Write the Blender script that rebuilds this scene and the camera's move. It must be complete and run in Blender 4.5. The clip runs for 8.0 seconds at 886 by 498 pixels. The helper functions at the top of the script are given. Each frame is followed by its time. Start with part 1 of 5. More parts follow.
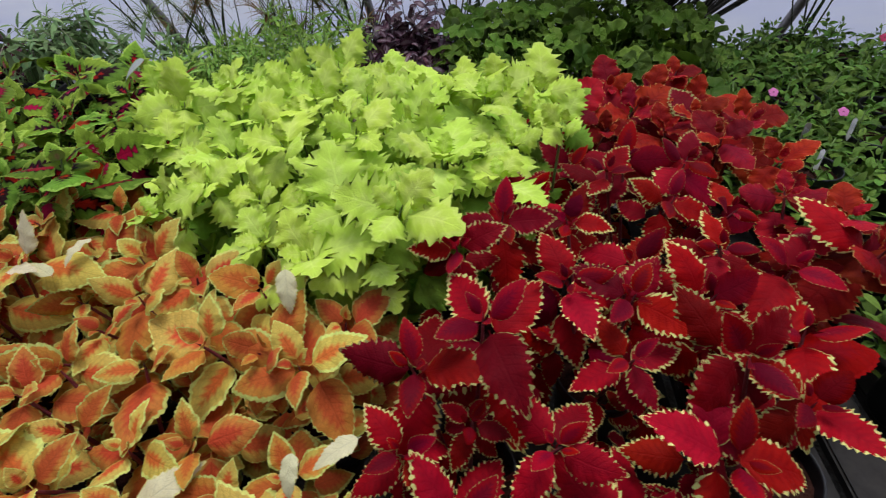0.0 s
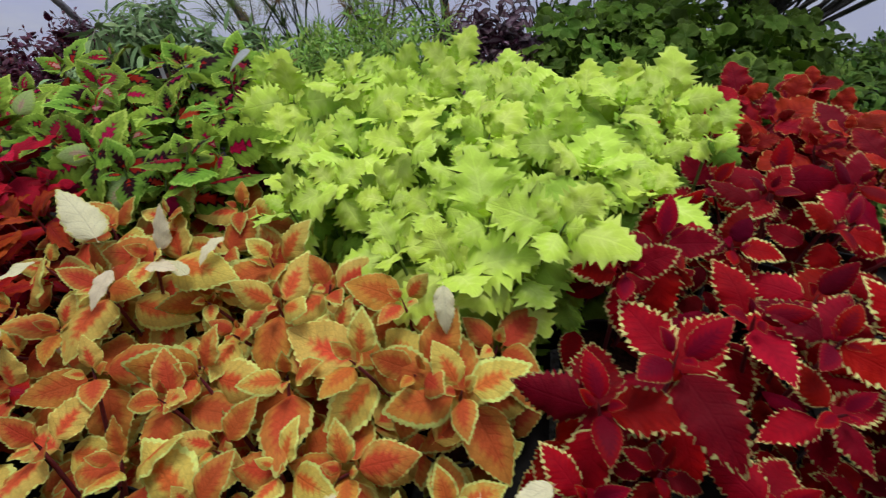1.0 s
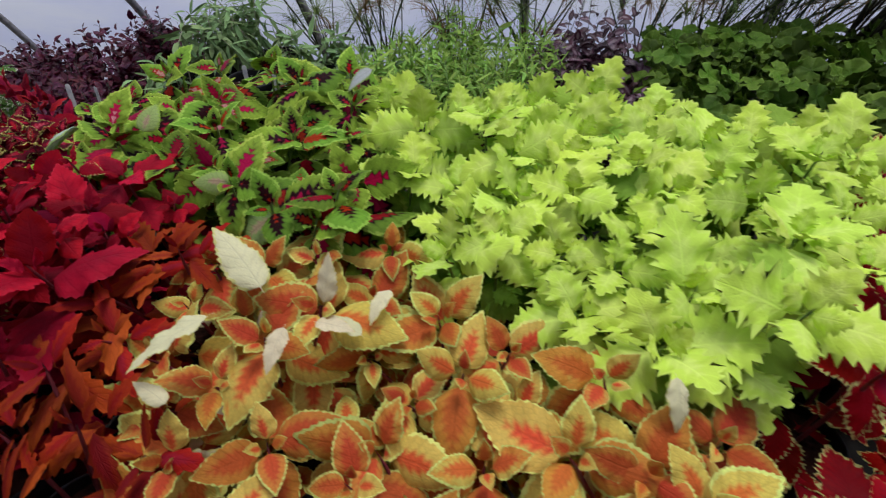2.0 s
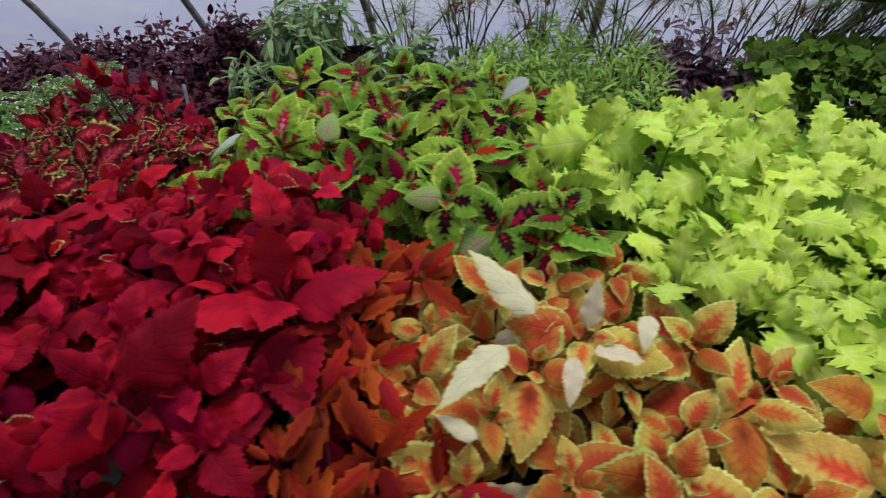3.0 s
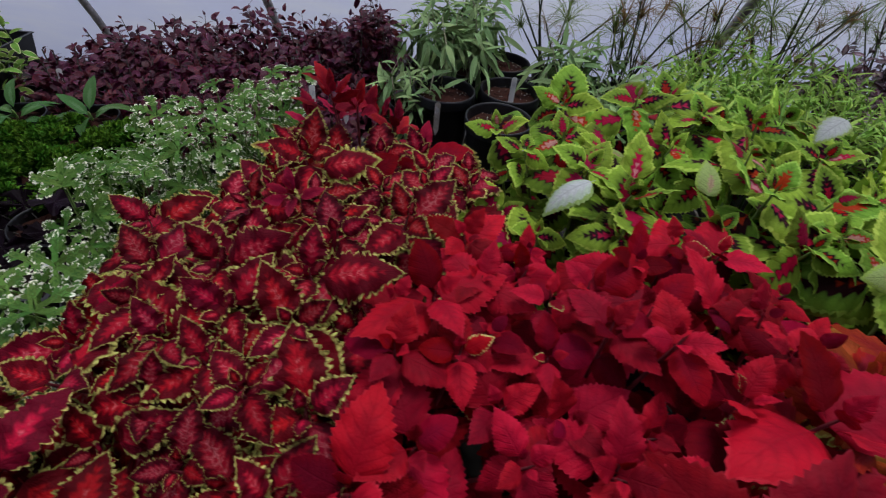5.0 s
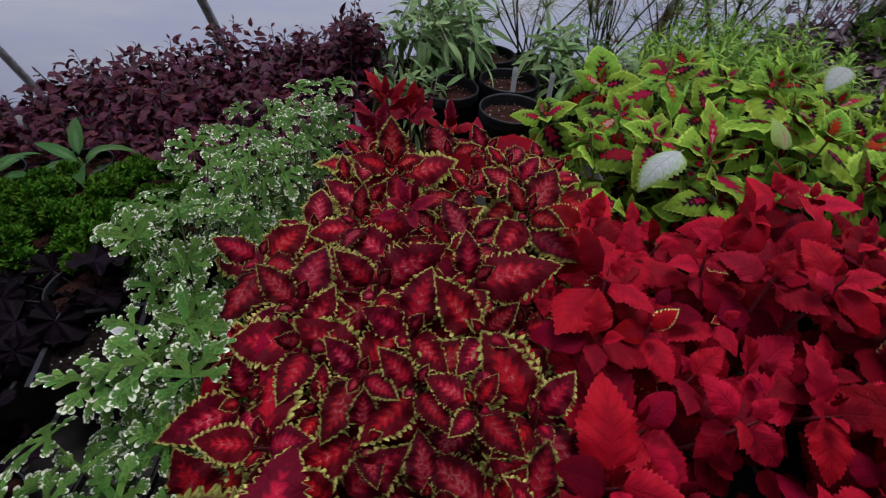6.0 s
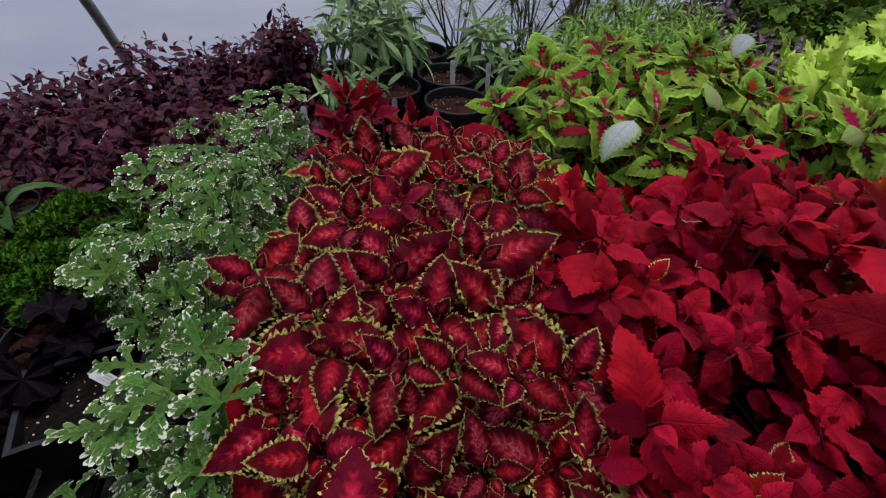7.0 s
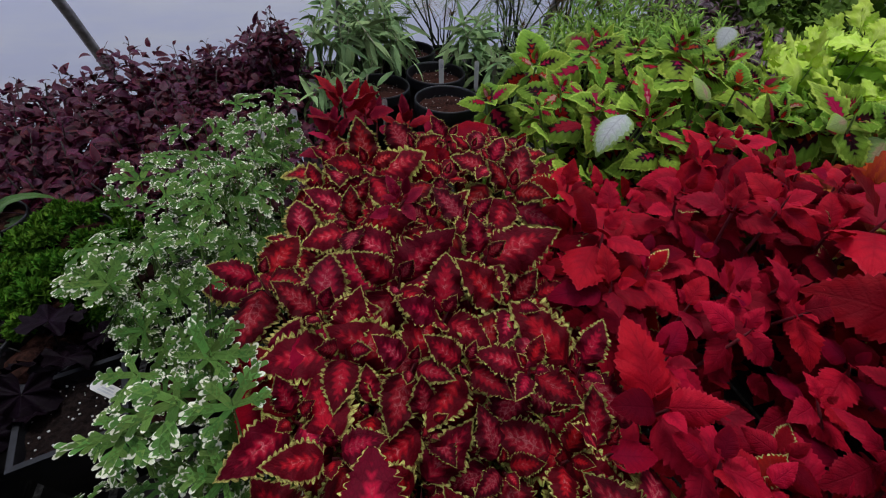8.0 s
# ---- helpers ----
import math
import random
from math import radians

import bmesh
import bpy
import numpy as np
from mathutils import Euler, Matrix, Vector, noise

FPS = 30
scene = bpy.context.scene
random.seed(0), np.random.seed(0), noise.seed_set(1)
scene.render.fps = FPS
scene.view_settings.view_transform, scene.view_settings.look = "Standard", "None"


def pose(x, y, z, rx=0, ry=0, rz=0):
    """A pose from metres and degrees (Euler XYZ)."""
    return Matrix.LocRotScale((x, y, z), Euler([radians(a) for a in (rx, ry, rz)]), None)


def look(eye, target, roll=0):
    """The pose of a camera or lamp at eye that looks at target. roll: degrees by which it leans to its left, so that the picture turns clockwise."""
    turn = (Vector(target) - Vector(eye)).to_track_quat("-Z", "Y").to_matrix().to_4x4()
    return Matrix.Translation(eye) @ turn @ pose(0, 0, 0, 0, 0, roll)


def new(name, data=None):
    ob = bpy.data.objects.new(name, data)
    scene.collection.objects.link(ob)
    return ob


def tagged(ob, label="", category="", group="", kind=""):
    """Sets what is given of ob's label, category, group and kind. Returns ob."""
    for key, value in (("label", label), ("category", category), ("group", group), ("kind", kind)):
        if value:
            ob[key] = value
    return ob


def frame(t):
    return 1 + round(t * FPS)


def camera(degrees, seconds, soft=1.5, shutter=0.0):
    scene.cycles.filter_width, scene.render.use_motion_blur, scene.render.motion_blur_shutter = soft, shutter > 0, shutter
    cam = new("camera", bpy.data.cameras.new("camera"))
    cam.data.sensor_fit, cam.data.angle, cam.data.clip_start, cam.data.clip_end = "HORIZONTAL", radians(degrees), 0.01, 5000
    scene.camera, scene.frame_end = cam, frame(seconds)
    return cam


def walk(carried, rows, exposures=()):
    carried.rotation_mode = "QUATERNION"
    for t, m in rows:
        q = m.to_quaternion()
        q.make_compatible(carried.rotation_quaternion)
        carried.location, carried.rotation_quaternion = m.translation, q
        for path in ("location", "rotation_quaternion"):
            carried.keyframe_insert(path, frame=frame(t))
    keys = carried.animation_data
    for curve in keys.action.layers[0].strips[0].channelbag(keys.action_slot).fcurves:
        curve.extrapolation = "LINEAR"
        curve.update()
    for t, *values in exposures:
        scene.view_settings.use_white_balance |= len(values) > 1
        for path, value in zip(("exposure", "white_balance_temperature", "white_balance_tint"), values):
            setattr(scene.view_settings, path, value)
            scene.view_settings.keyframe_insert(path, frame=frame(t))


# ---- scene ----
cam = camera(89.5, 8.0, soft=1.15, shutter=0.3)
PATH = [
    (0, (0.071, -0.037, 1.566), (-0.157, 1.434, 0.231), -3.9),
    (0.5, (-0.02, -0.034, 1.568), (-0.281, 1.419, 0.218), -4.0),
    (1, (-0.121, -0.009, 1.563), (-0.448, 1.438, 0.221), -3.3),
    (1.2, (-0.168, -0.003, 1.566), (-0.516, 1.446, 0.231), -2.8),
    (2.3, (-0.482, 0.053, 1.596), (-0.853, 1.492, 0.257), -0.6),
    (2.5, (-0.554, 0.049, 1.6), (-0.903, 1.494, 0.263), 0.5),
    (3, (-0.759, -0.004, 1.607), (-1.063, 1.437, 0.253), 1.2),
    (3.5, (-0.944, -0.045, 1.603), (-1.196, 1.406, 0.25), 1.6),
    (4, (-1.125, -0.013, 1.595), (-1.35, 1.455, 0.256), 4.6),
    (4.5, (-1.312, 0.027, 1.576), (-1.496, 1.49, 0.224), 5.2),
    (5, (-1.456, 0.05, 1.568), (-1.586, 1.5, 0.197), 7.0),
    (5.2, (-1.516, 0.052, 1.562), (-1.622, 1.514, 0.202), 6.8),
    (6.3, (-1.769, 0.03, 1.54), (-1.532, 1.483, 0.186), 4.0),
    (6.5, (-1.788, 0.028, 1.539), (-1.485, 1.472, 0.188), 4.0),
    (7, (-1.812, 0.027, 1.536), (-1.401, 1.454, 0.196), 3.5),
    (7.5, (-1.829, 0.031, 1.534), (-1.373, 1.441, 0.192), 3.3),
    (8, (-1.831, 0.029, 1.536), (-1.371, 1.441, 0.195), 2.9),
]
walk(cam, [(t, look(eye, target, roll)) for t, eye, target, roll in PATH],
     exposures=[(0.0, -0.82), (3.5, -0.86), (5.2, -0.96), (8.0, -1.03)])

# ---- light: overcast day through white poly film ----
world = bpy.data.worlds.new("sky")
scene.world = world
world.use_nodes = True
wn = world.node_tree.nodes
sky = wn.new("ShaderNodeTexSky")
sky.sky_type = "NISHITA"
sky.sun_disc = False
sky.sun_elevation, sky.sun_rotation = radians(75), radians(-17)
sky.air_density, sky.dust_density = 1.0, 3.0
world.node_tree.links.new(sky.outputs[0], wn["Background"].inputs[0])
wn["Background"].inputs[1].default_value = 0.025
sun_data = bpy.data.lights.new("sun", "SUN")
sun_data.energy, sun_data.angle, sun_data.color = 3.0, radians(22), (0.97, 0.98, 1.0)
sun = new("sun", sun_data)
sun.matrix_world = look((0.3, 1.0, 3.8), (0, 0.0, 0.0))

# ---- material helpers ----
class Graph:
    """A material's node tree with short ways to add nodes."""

    def __init__(self, name):
        self.mat = bpy.data.materials.new(name)
        self.mat.use_nodes = True
        self.tree = self.mat.node_tree
        self.tree.nodes.clear()

    def put(self, socket, value):
        if isinstance(value, bpy.types.NodeSocket):
            self.tree.links.new(value, socket)
        elif value is not None:
            if socket.type == "RGBA" and len(value) == 3:
                value = (*value, 1)
            socket.default_value = value

    def node(self, kind, *values, **settings):
        n = self.tree.nodes.new("ShaderNode" + kind)
        if "operation" in settings:
            n.operation = settings["operation"]
        if "interpolation_type" in settings:
            n.interpolation_type = settings["interpolation_type"]
        if "uv_map" in settings:
            n.uv_map = settings["uv_map"]
        for socket, value in zip(n.inputs, values):
            self.put(socket, value)
        return n

    def calc(self, operation, *values):
        return self.node("Math", *values, operation=operation).outputs[0]

    def noise(self, vector, scale, detail=3.0, rough=0.55):
        n = self.node("TexNoise")
        self.put(n.inputs["Vector"], vector)
        n.inputs["Scale"].default_value, n.inputs["Detail"].default_value = scale, detail
        n.inputs["Roughness"].default_value = rough
        return n.outputs[0]

    def cells(self, vector, scale):
        """Distance to the edges of small cells: the net of veins."""
        n = self.tree.nodes.new("ShaderNodeTexVoronoi")
        n.feature = "DISTANCE_TO_EDGE"
        self.put(n.inputs["Vector"], vector)
        n.inputs["Scale"].default_value = scale
        return n.outputs["Distance"]

    def ramp(self, value, low, high, out_low=0.0, out_high=1.0):
        n = self.node("MapRange", value, low, high, out_low, out_high, interpolation_type="SMOOTHSTEP")
        return n.outputs[0]

    def mix(self, factor, a, b, blend="MIX"):
        n = self.tree.nodes.new("ShaderNodeMix")
        n.data_type, n.blend_type = "RGBA", blend
        self.put(n.inputs[0], factor)
        self.put(n.inputs[6], a)
        self.put(n.inputs[7], b)
        return n.outputs[2]

    def shade(self, colour, rough=0.5, metal=0.0, specular=0.5, bump=None, depth=0.001, strength=0.5, translucent=0.0):
        p = self.tree.nodes.new("ShaderNodeBsdfPrincipled")
        self.put(p.inputs["Base Color"], colour)
        self.put(p.inputs["Roughness"], rough)
        p.inputs["Metallic"].default_value = metal
        p.inputs["Specular IOR Level"].default_value = specular
        if bump is not None:
            b = self.tree.nodes.new("ShaderNodeBump")
            b.inputs["Strength"].default_value, b.inputs["Distance"].default_value = strength, depth
            self.put(b.inputs["Height"], bump)
            self.put(p.inputs["Normal"], b.outputs[0])
        last = p.outputs[0]
        if translucent:
            t = self.node("BsdfTranslucent", colour)
            m = self.node("MixShader", translucent)
            self.put(m.inputs[1], last)
            self.put(m.inputs[2], t.outputs[0])
            last = m.outputs[0]
        out = self.tree.nodes.new("ShaderNodeOutputMaterial")
        self.put(out.inputs[0], last)
        return self.mat


def leaf_material(name, body, margin=None, edge=0.15, feather=0.1, centre=None, reach=0.5, inner=None, veins=7.0,
                  vein=0.12, rough=0.58, vary=0.35, hue=0.02, blotch=0.35, blotch_colour=None,
                  translucent=0.07, specular=0.08, fleck=0.0, streak=0.10, heart=0.30, crisp=False, net=0.04, mottle=0.35, lattice=None, beads=0, comb=0.0, relief=1.0, uneven=1.3):
    """A leaf's skin: body, feathered margin and centre, side veins, and changes from leaf to leaf."""
    g = Graph(name)
    u_v = g.node("SeparateXYZ", g.node("UVMap", uv_map="along").outputs[0])
    rim = g.node("SeparateXYZ", g.node("UVMap", uv_map="rim").outputs[0]).outputs[0]
    u, v = u_v.outputs[0], u_v.outputs[1]
    side = g.calc("MULTIPLY", g.calc("ABSOLUTE", g.calc("SUBTRACT", v, 0.5)), 2.0)
    chance = g.calc("FRACT", g.calc("ADD", g.node("NewGeometry").outputs["Random Per Island"], g.node("ObjectInfo").outputs["Random"]))
    place = g.node("CombineXYZ", g.calc("MULTIPLY", u, 1.3), v, g.calc("MULTIPLY", chance, 37.0)).outputs[0]
    fine, broad = g.noise(place, 16.0, 3.0), g.noise(place, 3.2, 2.0)
    phase = g.calc("SUBTRACT", g.calc("MULTIPLY", u, veins), g.calc("MULTIPLY", side, 1.6))
    phase = g.calc("ADD", phase, g.calc("MULTIPLY", broad, 0.5))
    wave = g.calc("COSINE", g.calc("MULTIPLY", phase, 6.2832))
    ridge = g.calc("POWER", g.calc("MULTIPLY_ADD", wave, 0.5, 0.5), 8.0)
    spine = g.ramp(side, 0.0, 0.09, 1.0, 0.0)
    rough_edge = g.calc("MULTIPLY_ADD", wave, feather * 0.5, g.calc("MULTIPLY_ADD", fine, feather * 2.2, -feather * 1.1))
    quilt = g.ramp(g.cells(place, 11.0), 0.0, 0.22)
    colour = body
    if blotch_colour is not None:
        colour = g.mix(g.ramp(g.calc("ADD", broad, g.calc("MULTIPLY", g.calc("SUBTRACT", chance, 0.5), blotch)), 0.38, 0.62), body, blotch_colour)
    if centre is not None:
        long, broad_reach = (reach * 1.3, reach * 1.05) if crisp else (reach * 1.05, reach * 1.25)
        far = g.calc("SQRT", g.calc("ADD", g.calc("POWER", g.calc("DIVIDE", g.calc("SUBTRACT", u, heart), long), 2.0),
                                    g.calc("POWER", g.calc("DIVIDE", side, broad_reach), 2.0)))
        far = g.calc("ADD", g.calc("MULTIPLY_ADD", wave, -streak, far), g.calc("MULTIPLY", rough_edge, -1.0))
        far = g.calc("ADD", far, g.calc("MULTIPLY_ADD", chance, 0.5, -0.25))
        if crisp:
            colour = g.mix(g.ramp(far, 0.95, 1.5, 0.5, 0.0), colour, (0.07, 0.13, 0.016))
            colour = g.mix(g.ramp(far, 0.82, 1.02, 1.0, 0.0), colour, centre)
        else:
            colour = g.mix(g.ramp(far, 0.55, 1.2, 1.0, 0.0), colour, centre)
        if inner is not None and crisp:
            core = g.calc("ADD", far, g.calc("MULTIPLY_ADD", g.calc("FRACT", g.calc("MULTIPLY", chance, 3.7)), 0.8, -0.25))
            colour = g.mix(g.ramp(core, 0.55, 0.80, 1.0, 0.0), colour, inner)
        elif inner is not None:
            web = g.calc("MAXIMUM", g.calc("MULTIPLY", ridge, 0.3), g.ramp(g.cells(g.node("VectorMath", place, g.node("CombineXYZ", g.calc("MULTIPLY", fine, 0.12), g.calc("MULTIPLY", broad, 0.12), 0.0).outputs[0]).outputs[0], 7.0), 0.0, 0.08, 0.9, 0.0))
            web = g.calc("MAXIMUM", web, g.ramp(fine, 0.52, 0.72, 0.0, 0.8))
            core = g.calc("ADD", far, g.calc("MULTIPLY_ADD", g.calc("FRACT", g.calc("MULTIPLY", chance, 3.7)), 0.6, -0.2))
            colour = g.mix(g.calc("MULTIPLY", g.ramp(core, 0.15, 0.75, 1.0, 0.0), web), colour, inner)
    if margin is not None:
        band = g.calc("ADD", rim, rough_edge)
        notch = g.calc("COSINE", g.calc("MULTIPLY", u, 6.2832 * beads)) if beads else None
        if comb:
            band = g.calc("MULTIPLY_ADD", notch, comb, band)
        wide = g.calc("MULTIPLY_ADD", g.calc("FRACT", g.calc("MULTIPLY", chance, 5.17)), edge * uneven, edge * (0.95 - uneven / 2))
        n = g.node("MapRange", band, g.calc("MULTIPLY", wide, 0.82), g.calc("MULTIPLY", wide, 1.15), 0.0, 1.0)
        if lattice is not None:
            split = g.calc("ADD", notch, g.calc("MULTIPLY_ADD", fine, 1.6, -0.8))
            split = g.calc("MULTIPLY", g.ramp(split, -0.1, 0.9), g.ramp(rim, 0.015, 0.06, 0.15, 0.9))
            grid = g.ramp(g.cells(place, 17.0), 0.02, 0.13, 0.7, 0.0)
            margin = g.mix(g.calc("MAXIMUM", g.calc("MULTIPLY", split, 0.6), grid), margin, lattice)
            margin = g.mix(g.ramp(rim, 0.05, 0.22, 0.0, 0.55), margin, lattice)
        colour = g.mix(n.outputs[0], margin, colour)
    if fleck:
        colour = g.mix(g.calc("MULTIPLY", g.ramp(g.noise(place, 34.0, 2.0), 0.62, 0.7), fleck), colour, (0.18, 0.05, 0.02))
    lines = g.calc("MAXIMUM", g.calc("MULTIPLY", ridge, 0.6), spine)
    value = g.calc("MULTIPLY_ADD", chance, vary * 2, 1 - vary)
    value = g.calc("MULTIPLY", value, g.calc("MULTIPLY_ADD", g.noise(place, 7.0, 4.0), mottle, 1 - mottle / 2))
    value = g.calc("MULTIPLY", value, g.calc("MULTIPLY_ADD", lines, -vein, 1.0))
    value = g.calc("MULTIPLY", value, g.calc("MULTIPLY_ADD", quilt, net * 2, 1 - net))
    tone = g.node("HueSaturation", g.calc("MULTIPLY_ADD", g.calc("FRACT", g.calc("MULTIPLY", chance, 7.31)), hue * 2, 0.5 - hue), 1.0, value, 1.0, colour)
    height = g.calc("ADD", g.calc("MULTIPLY", lines, -0.35), g.calc("MULTIPLY_ADD", quilt, 1.2 * net + 0.08, g.calc("MULTIPLY", g.noise(place, 24.0, 3.0), 0.4)))
    return g.shade(tone.outputs[0], g.calc("MULTIPLY_ADD", fine, 0.25, rough - 0.1), 0.0, specular, height, 0.0020 * relief, 0.6, translucent)


def plain_material(name, colour, rough=0.6, metal=0.0, scale=30.0, spread=0.3, bump=0.3, depth=0.002, specular=0.4, second=None):
    g = Graph(name)
    place = g.node("TexCoord").outputs["Object"]
    fine, broad = g.noise(place, scale, 5.0), g.noise(place, scale * 0.13, 3.0)
    dark = tuple(c * (1 - spread) for c in colour)
    light = tuple(min(1.0, c * (1 + spread)) for c in colour)
    tint = g.mix(g.ramp(fine, 0.3, 0.7), dark, light)
    if second is not None:
        tint = g.mix(g.ramp(broad, 0.45, 0.65), tint, second)
    return g.shade(tint, g.calc("MULTIPLY_ADD", broad, 0.2, rough - 0.1), metal, specular, fine, depth, bump)


def film_material(name):
    """Milky poly film: lets daylight through, with faint streaks and wrinkles."""
    g = Graph(name)
    place = g.node("Mapping", g.node("TexCoord").outputs["Object"], (0, 0, 0), (0, 0, 0), (0.7, 3.0, 3.0)).outputs[0]
    streak = g.noise(place, 1.6, 5.0, 0.6)
    tint = g.mix(g.ramp(streak, 0.38, 0.68), (0.775, 0.81, 1.0), (0.865, 0.89, 1.0))
    clear = g.node("BsdfTranslucent", tint)
    face = g.node("BsdfPrincipled", (0.8, 0.82, 0.86))
    face.inputs["Roughness"].default_value = 0.35
    b = g.node("Bump")
    b.inputs["Strength"].default_value, b.inputs["Distance"].default_value = 0.4, 0.01
    g.put(b.inputs["Height"], streak)
    g.put(face.inputs["Normal"], b.outputs[0])
    m = g.node("MixShader", 0.3)
    g.put(m.inputs[1], clear.outputs[0])
    g.put(m.inputs[2], face.outputs[0])
    out = g.node("OutputMaterial")
    g.put(out.inputs[0], m.outputs[0])
    return g.mat


# ---- materials ----
M_FILM = film_material("poly_film")
M_STEEL = plain_material("galvanised_steel", (0.30, 0.28, 0.27), 0.5, 0.6, 40, 0.3, 0.2)
M_GROUND = plain_material("gravel_ground", (0.13, 0.12, 0.10), 0.9, 0, 60, 0.5, 1.0, 0.02, second=(0.08, 0.07, 0.05))
M_WOOD = plain_material("weathered_wood", (0.028, 0.024, 0.021), 0.8, 0, 25, 0.4, 0.5)
M_POT = plain_material("black_plastic", (0.012, 0.012, 0.014), 0.42, 0, 60, 0.4, 0.15, 0.001)
M_SOIL = plain_material("peat_soil", (0.036, 0.014, 0.010), 0.95, 0, 140, 0.6, 1.0, 0.006, second=(0.055, 0.02, 0.014), specular=0.1)
M_PEAT = plain_material("dark_peat", (0.012, 0.007, 0.006), 0.9, 0, 140, 0.6, 1.0, 0.006, specular=0.1)
M_PERLITE = plain_material("perlite", (0.75, 0.74, 0.70), 0.9, 0, 200, 0.1, 0.3)
M_TAG = plain_material("white_tag_plastic", (0.78, 0.77, 0.74), 0.45, 0, 30, 0.06, 0.05, second=(0.66, 0.64, 0.58))
M_TAG_OLD = plain_material("aged_tag", (0.36, 0.31, 0.26), 0.7, 0, 50, 0.25, 0.2)
M_INK = plain_material("faded_ink", (0.52, 0.52, 0.53), 0.7, 0, 50, 0.2, 0.0)
M_STEM_RED = plain_material("red_stem", (0.20, 0.03, 0.04), 0.5, 0, 60, 0.4, 0.2)
M_STEM_GREEN = plain_material("green_stem", (0.16, 0.26, 0.06), 0.5, 0, 60, 0.35, 0.2)
M_STEM_DARK = plain_material("dark_stem", (0.035, 0.03, 0.022), 0.55, 0, 50, 0.4, 0.2)
M_STEM_TAN = plain_material("tan_stem", (0.28, 0.26, 0.17), 0.6, 0, 50, 0.3, 0.2)
M_REED = plain_material("dark_green_reed", (0.035, 0.05, 0.02), 0.45, 0, 30, 0.4, 0.1, second=(0.07, 0.06, 0.03))

M_PICOTEE = leaf_material("red_picotee_leaf", (0.34, 0.003, 0.007), (0.66, 0.60, 0.20), 0.085, 0.17, (0.27, 0.002, 0.007), 0.5, vary=0.5, veins=9, hue=0.006, vein=0.05, net=0.03, beads=13, comb=0.04, relief=0.8, uneven=1.65)
M_PICOTEE_YOUNG = leaf_material("young_picotee_leaf", (0.33, 0.002, 0.008), (0.45, 0.30, 0.10), 0.025, 0.06, (0.20, 0.002, 0.014), 0.5, vary=0.35, veins=9, hue=0.006, vein=0.05, net=0.03, beads=13, comb=0.02, relief=0.6)
M_RUST = leaf_material("scarlet_leaf", (0.35, 0.014, 0.007), (0.62, 0.34, 0.10), 0.030, 0.04, (0.27, 0.005, 0.007), 0.5, vary=0.42, veins=8, hue=0.010, vein=0.2)
M_LIME = leaf_material("chartreuse_leaf", (0.60, 0.80, 0.10), (0.64, 0.82, 0.14), 0.14, 0.1, (0.68, 0.84, 0.17), 0.40, vary=0.12, hue=0.008, vein=-0.10, translucent=0.05, veins=6, mottle=0.10, net=0.01, relief=0.8)
# darker chartreuse copy: shade among the lower leaves is put into the colour
M_LIME_SHADED = leaf_material("shaded_chartreuse_leaf", (0.27, 0.46, 0.050), (0.33, 0.54, 0.065), 0.14, 0.1, (0.30, 0.50, 0.06), 0.45, vary=0.25, hue=0.012, vein=-0.08, translucent=0.05, veins=6, mottle=0.14, net=0.01, relief=0.8)
M_ORANGE = leaf_material("orange_leaf", (0.70, 0.27, 0.050), (0.68, 0.71, 0.18), 0.12, 0.04, (0.67, 0.125, 0.034), 0.40, vary=0.28, hue=0.012, veins=8, blotch_colour=(0.62, 0.45, 0.09), blotch=1.5, streak=0.10, net=0.05, mottle=0.3, translucent=0.10, beads=12, comb=0.02, relief=0.8)
M_CREAM = leaf_material("faded_cream_leaf", (0.84, 0.76, 0.46), (0.78, 0.70, 0.26), 0.08, 0.1, None, vary=0.06, fleck=0.25, vein=0.10, mottle=0.12, net=0.02, translucent=0.12)
M_KONG = leaf_material("green_heart_leaf", (0.20, 0.34, 0.032), (0.37, 0.53, 0.075), 0.12, 0.08, (0.024, 0.003, 0.006), 0.40, (0.40, 0.004, 0.018), vary=0.36, veins=7, streak=0.13, heart=0.08, hue=0.02, crisp=True)
M_KONG_PINK = leaf_material("pink_heart_leaf", (0.21, 0.35, 0.034), (0.37, 0.53, 0.075), 0.12, 0.08, (0.46, 0.007, 0.026), 0.38, (0.66, 0.28, 0.26), vary=0.34, veins=7, streak=0.12, heart=0.10, crisp=True)
M_KONG_PALE = leaf_material("pale_silver_leaf", (0.42, 0.50, 0.38), (0.28, 0.40, 0.12), 0.14, 0.1, (0.52, 0.54, 0.52), 0.5, vary=0.12, veins=7, vein=0.22)
M_KONG_LIGHT = leaf_material("light_green_leaf", (0.27, 0.36, 0.11), (0.26, 0.38, 0.07), 0.14, 0.1, (0.40, 0.28, 0.17), 0.26, vary=0.25, veins=8, vein=0.22, hue=0.02)
M_RED = leaf_material("crimson_leaf", (0.41, 0.005, 0.021), (0.44, 0.013, 0.031), 0.05, 0.03, (0.30, 0.003, 0.017), 0.5, vary=0.45, hue=0.003, veins=7, vein=0.12, net=0.03, mottle=0.26, relief=1.1)
M_WINE = leaf_material("wine_leaf", (0.22, 0.002, 0.012), (0.26, 0.004, 0.016), 0.06, 0.04, (0.19, 0.003, 0.016), 0.5, vary=0.45, hue=0.008, veins=8, relief=0.8, specular=0.03)
M_SPROUT = leaf_material("bright_crimson_leaf", (0.32, 0.008, 0.026), (0.38, 0.03, 0.045), 0.06, 0.05, (0.22, 0.004, 0.022), 0.5, vary=0.4, hue=0.008, veins=8)
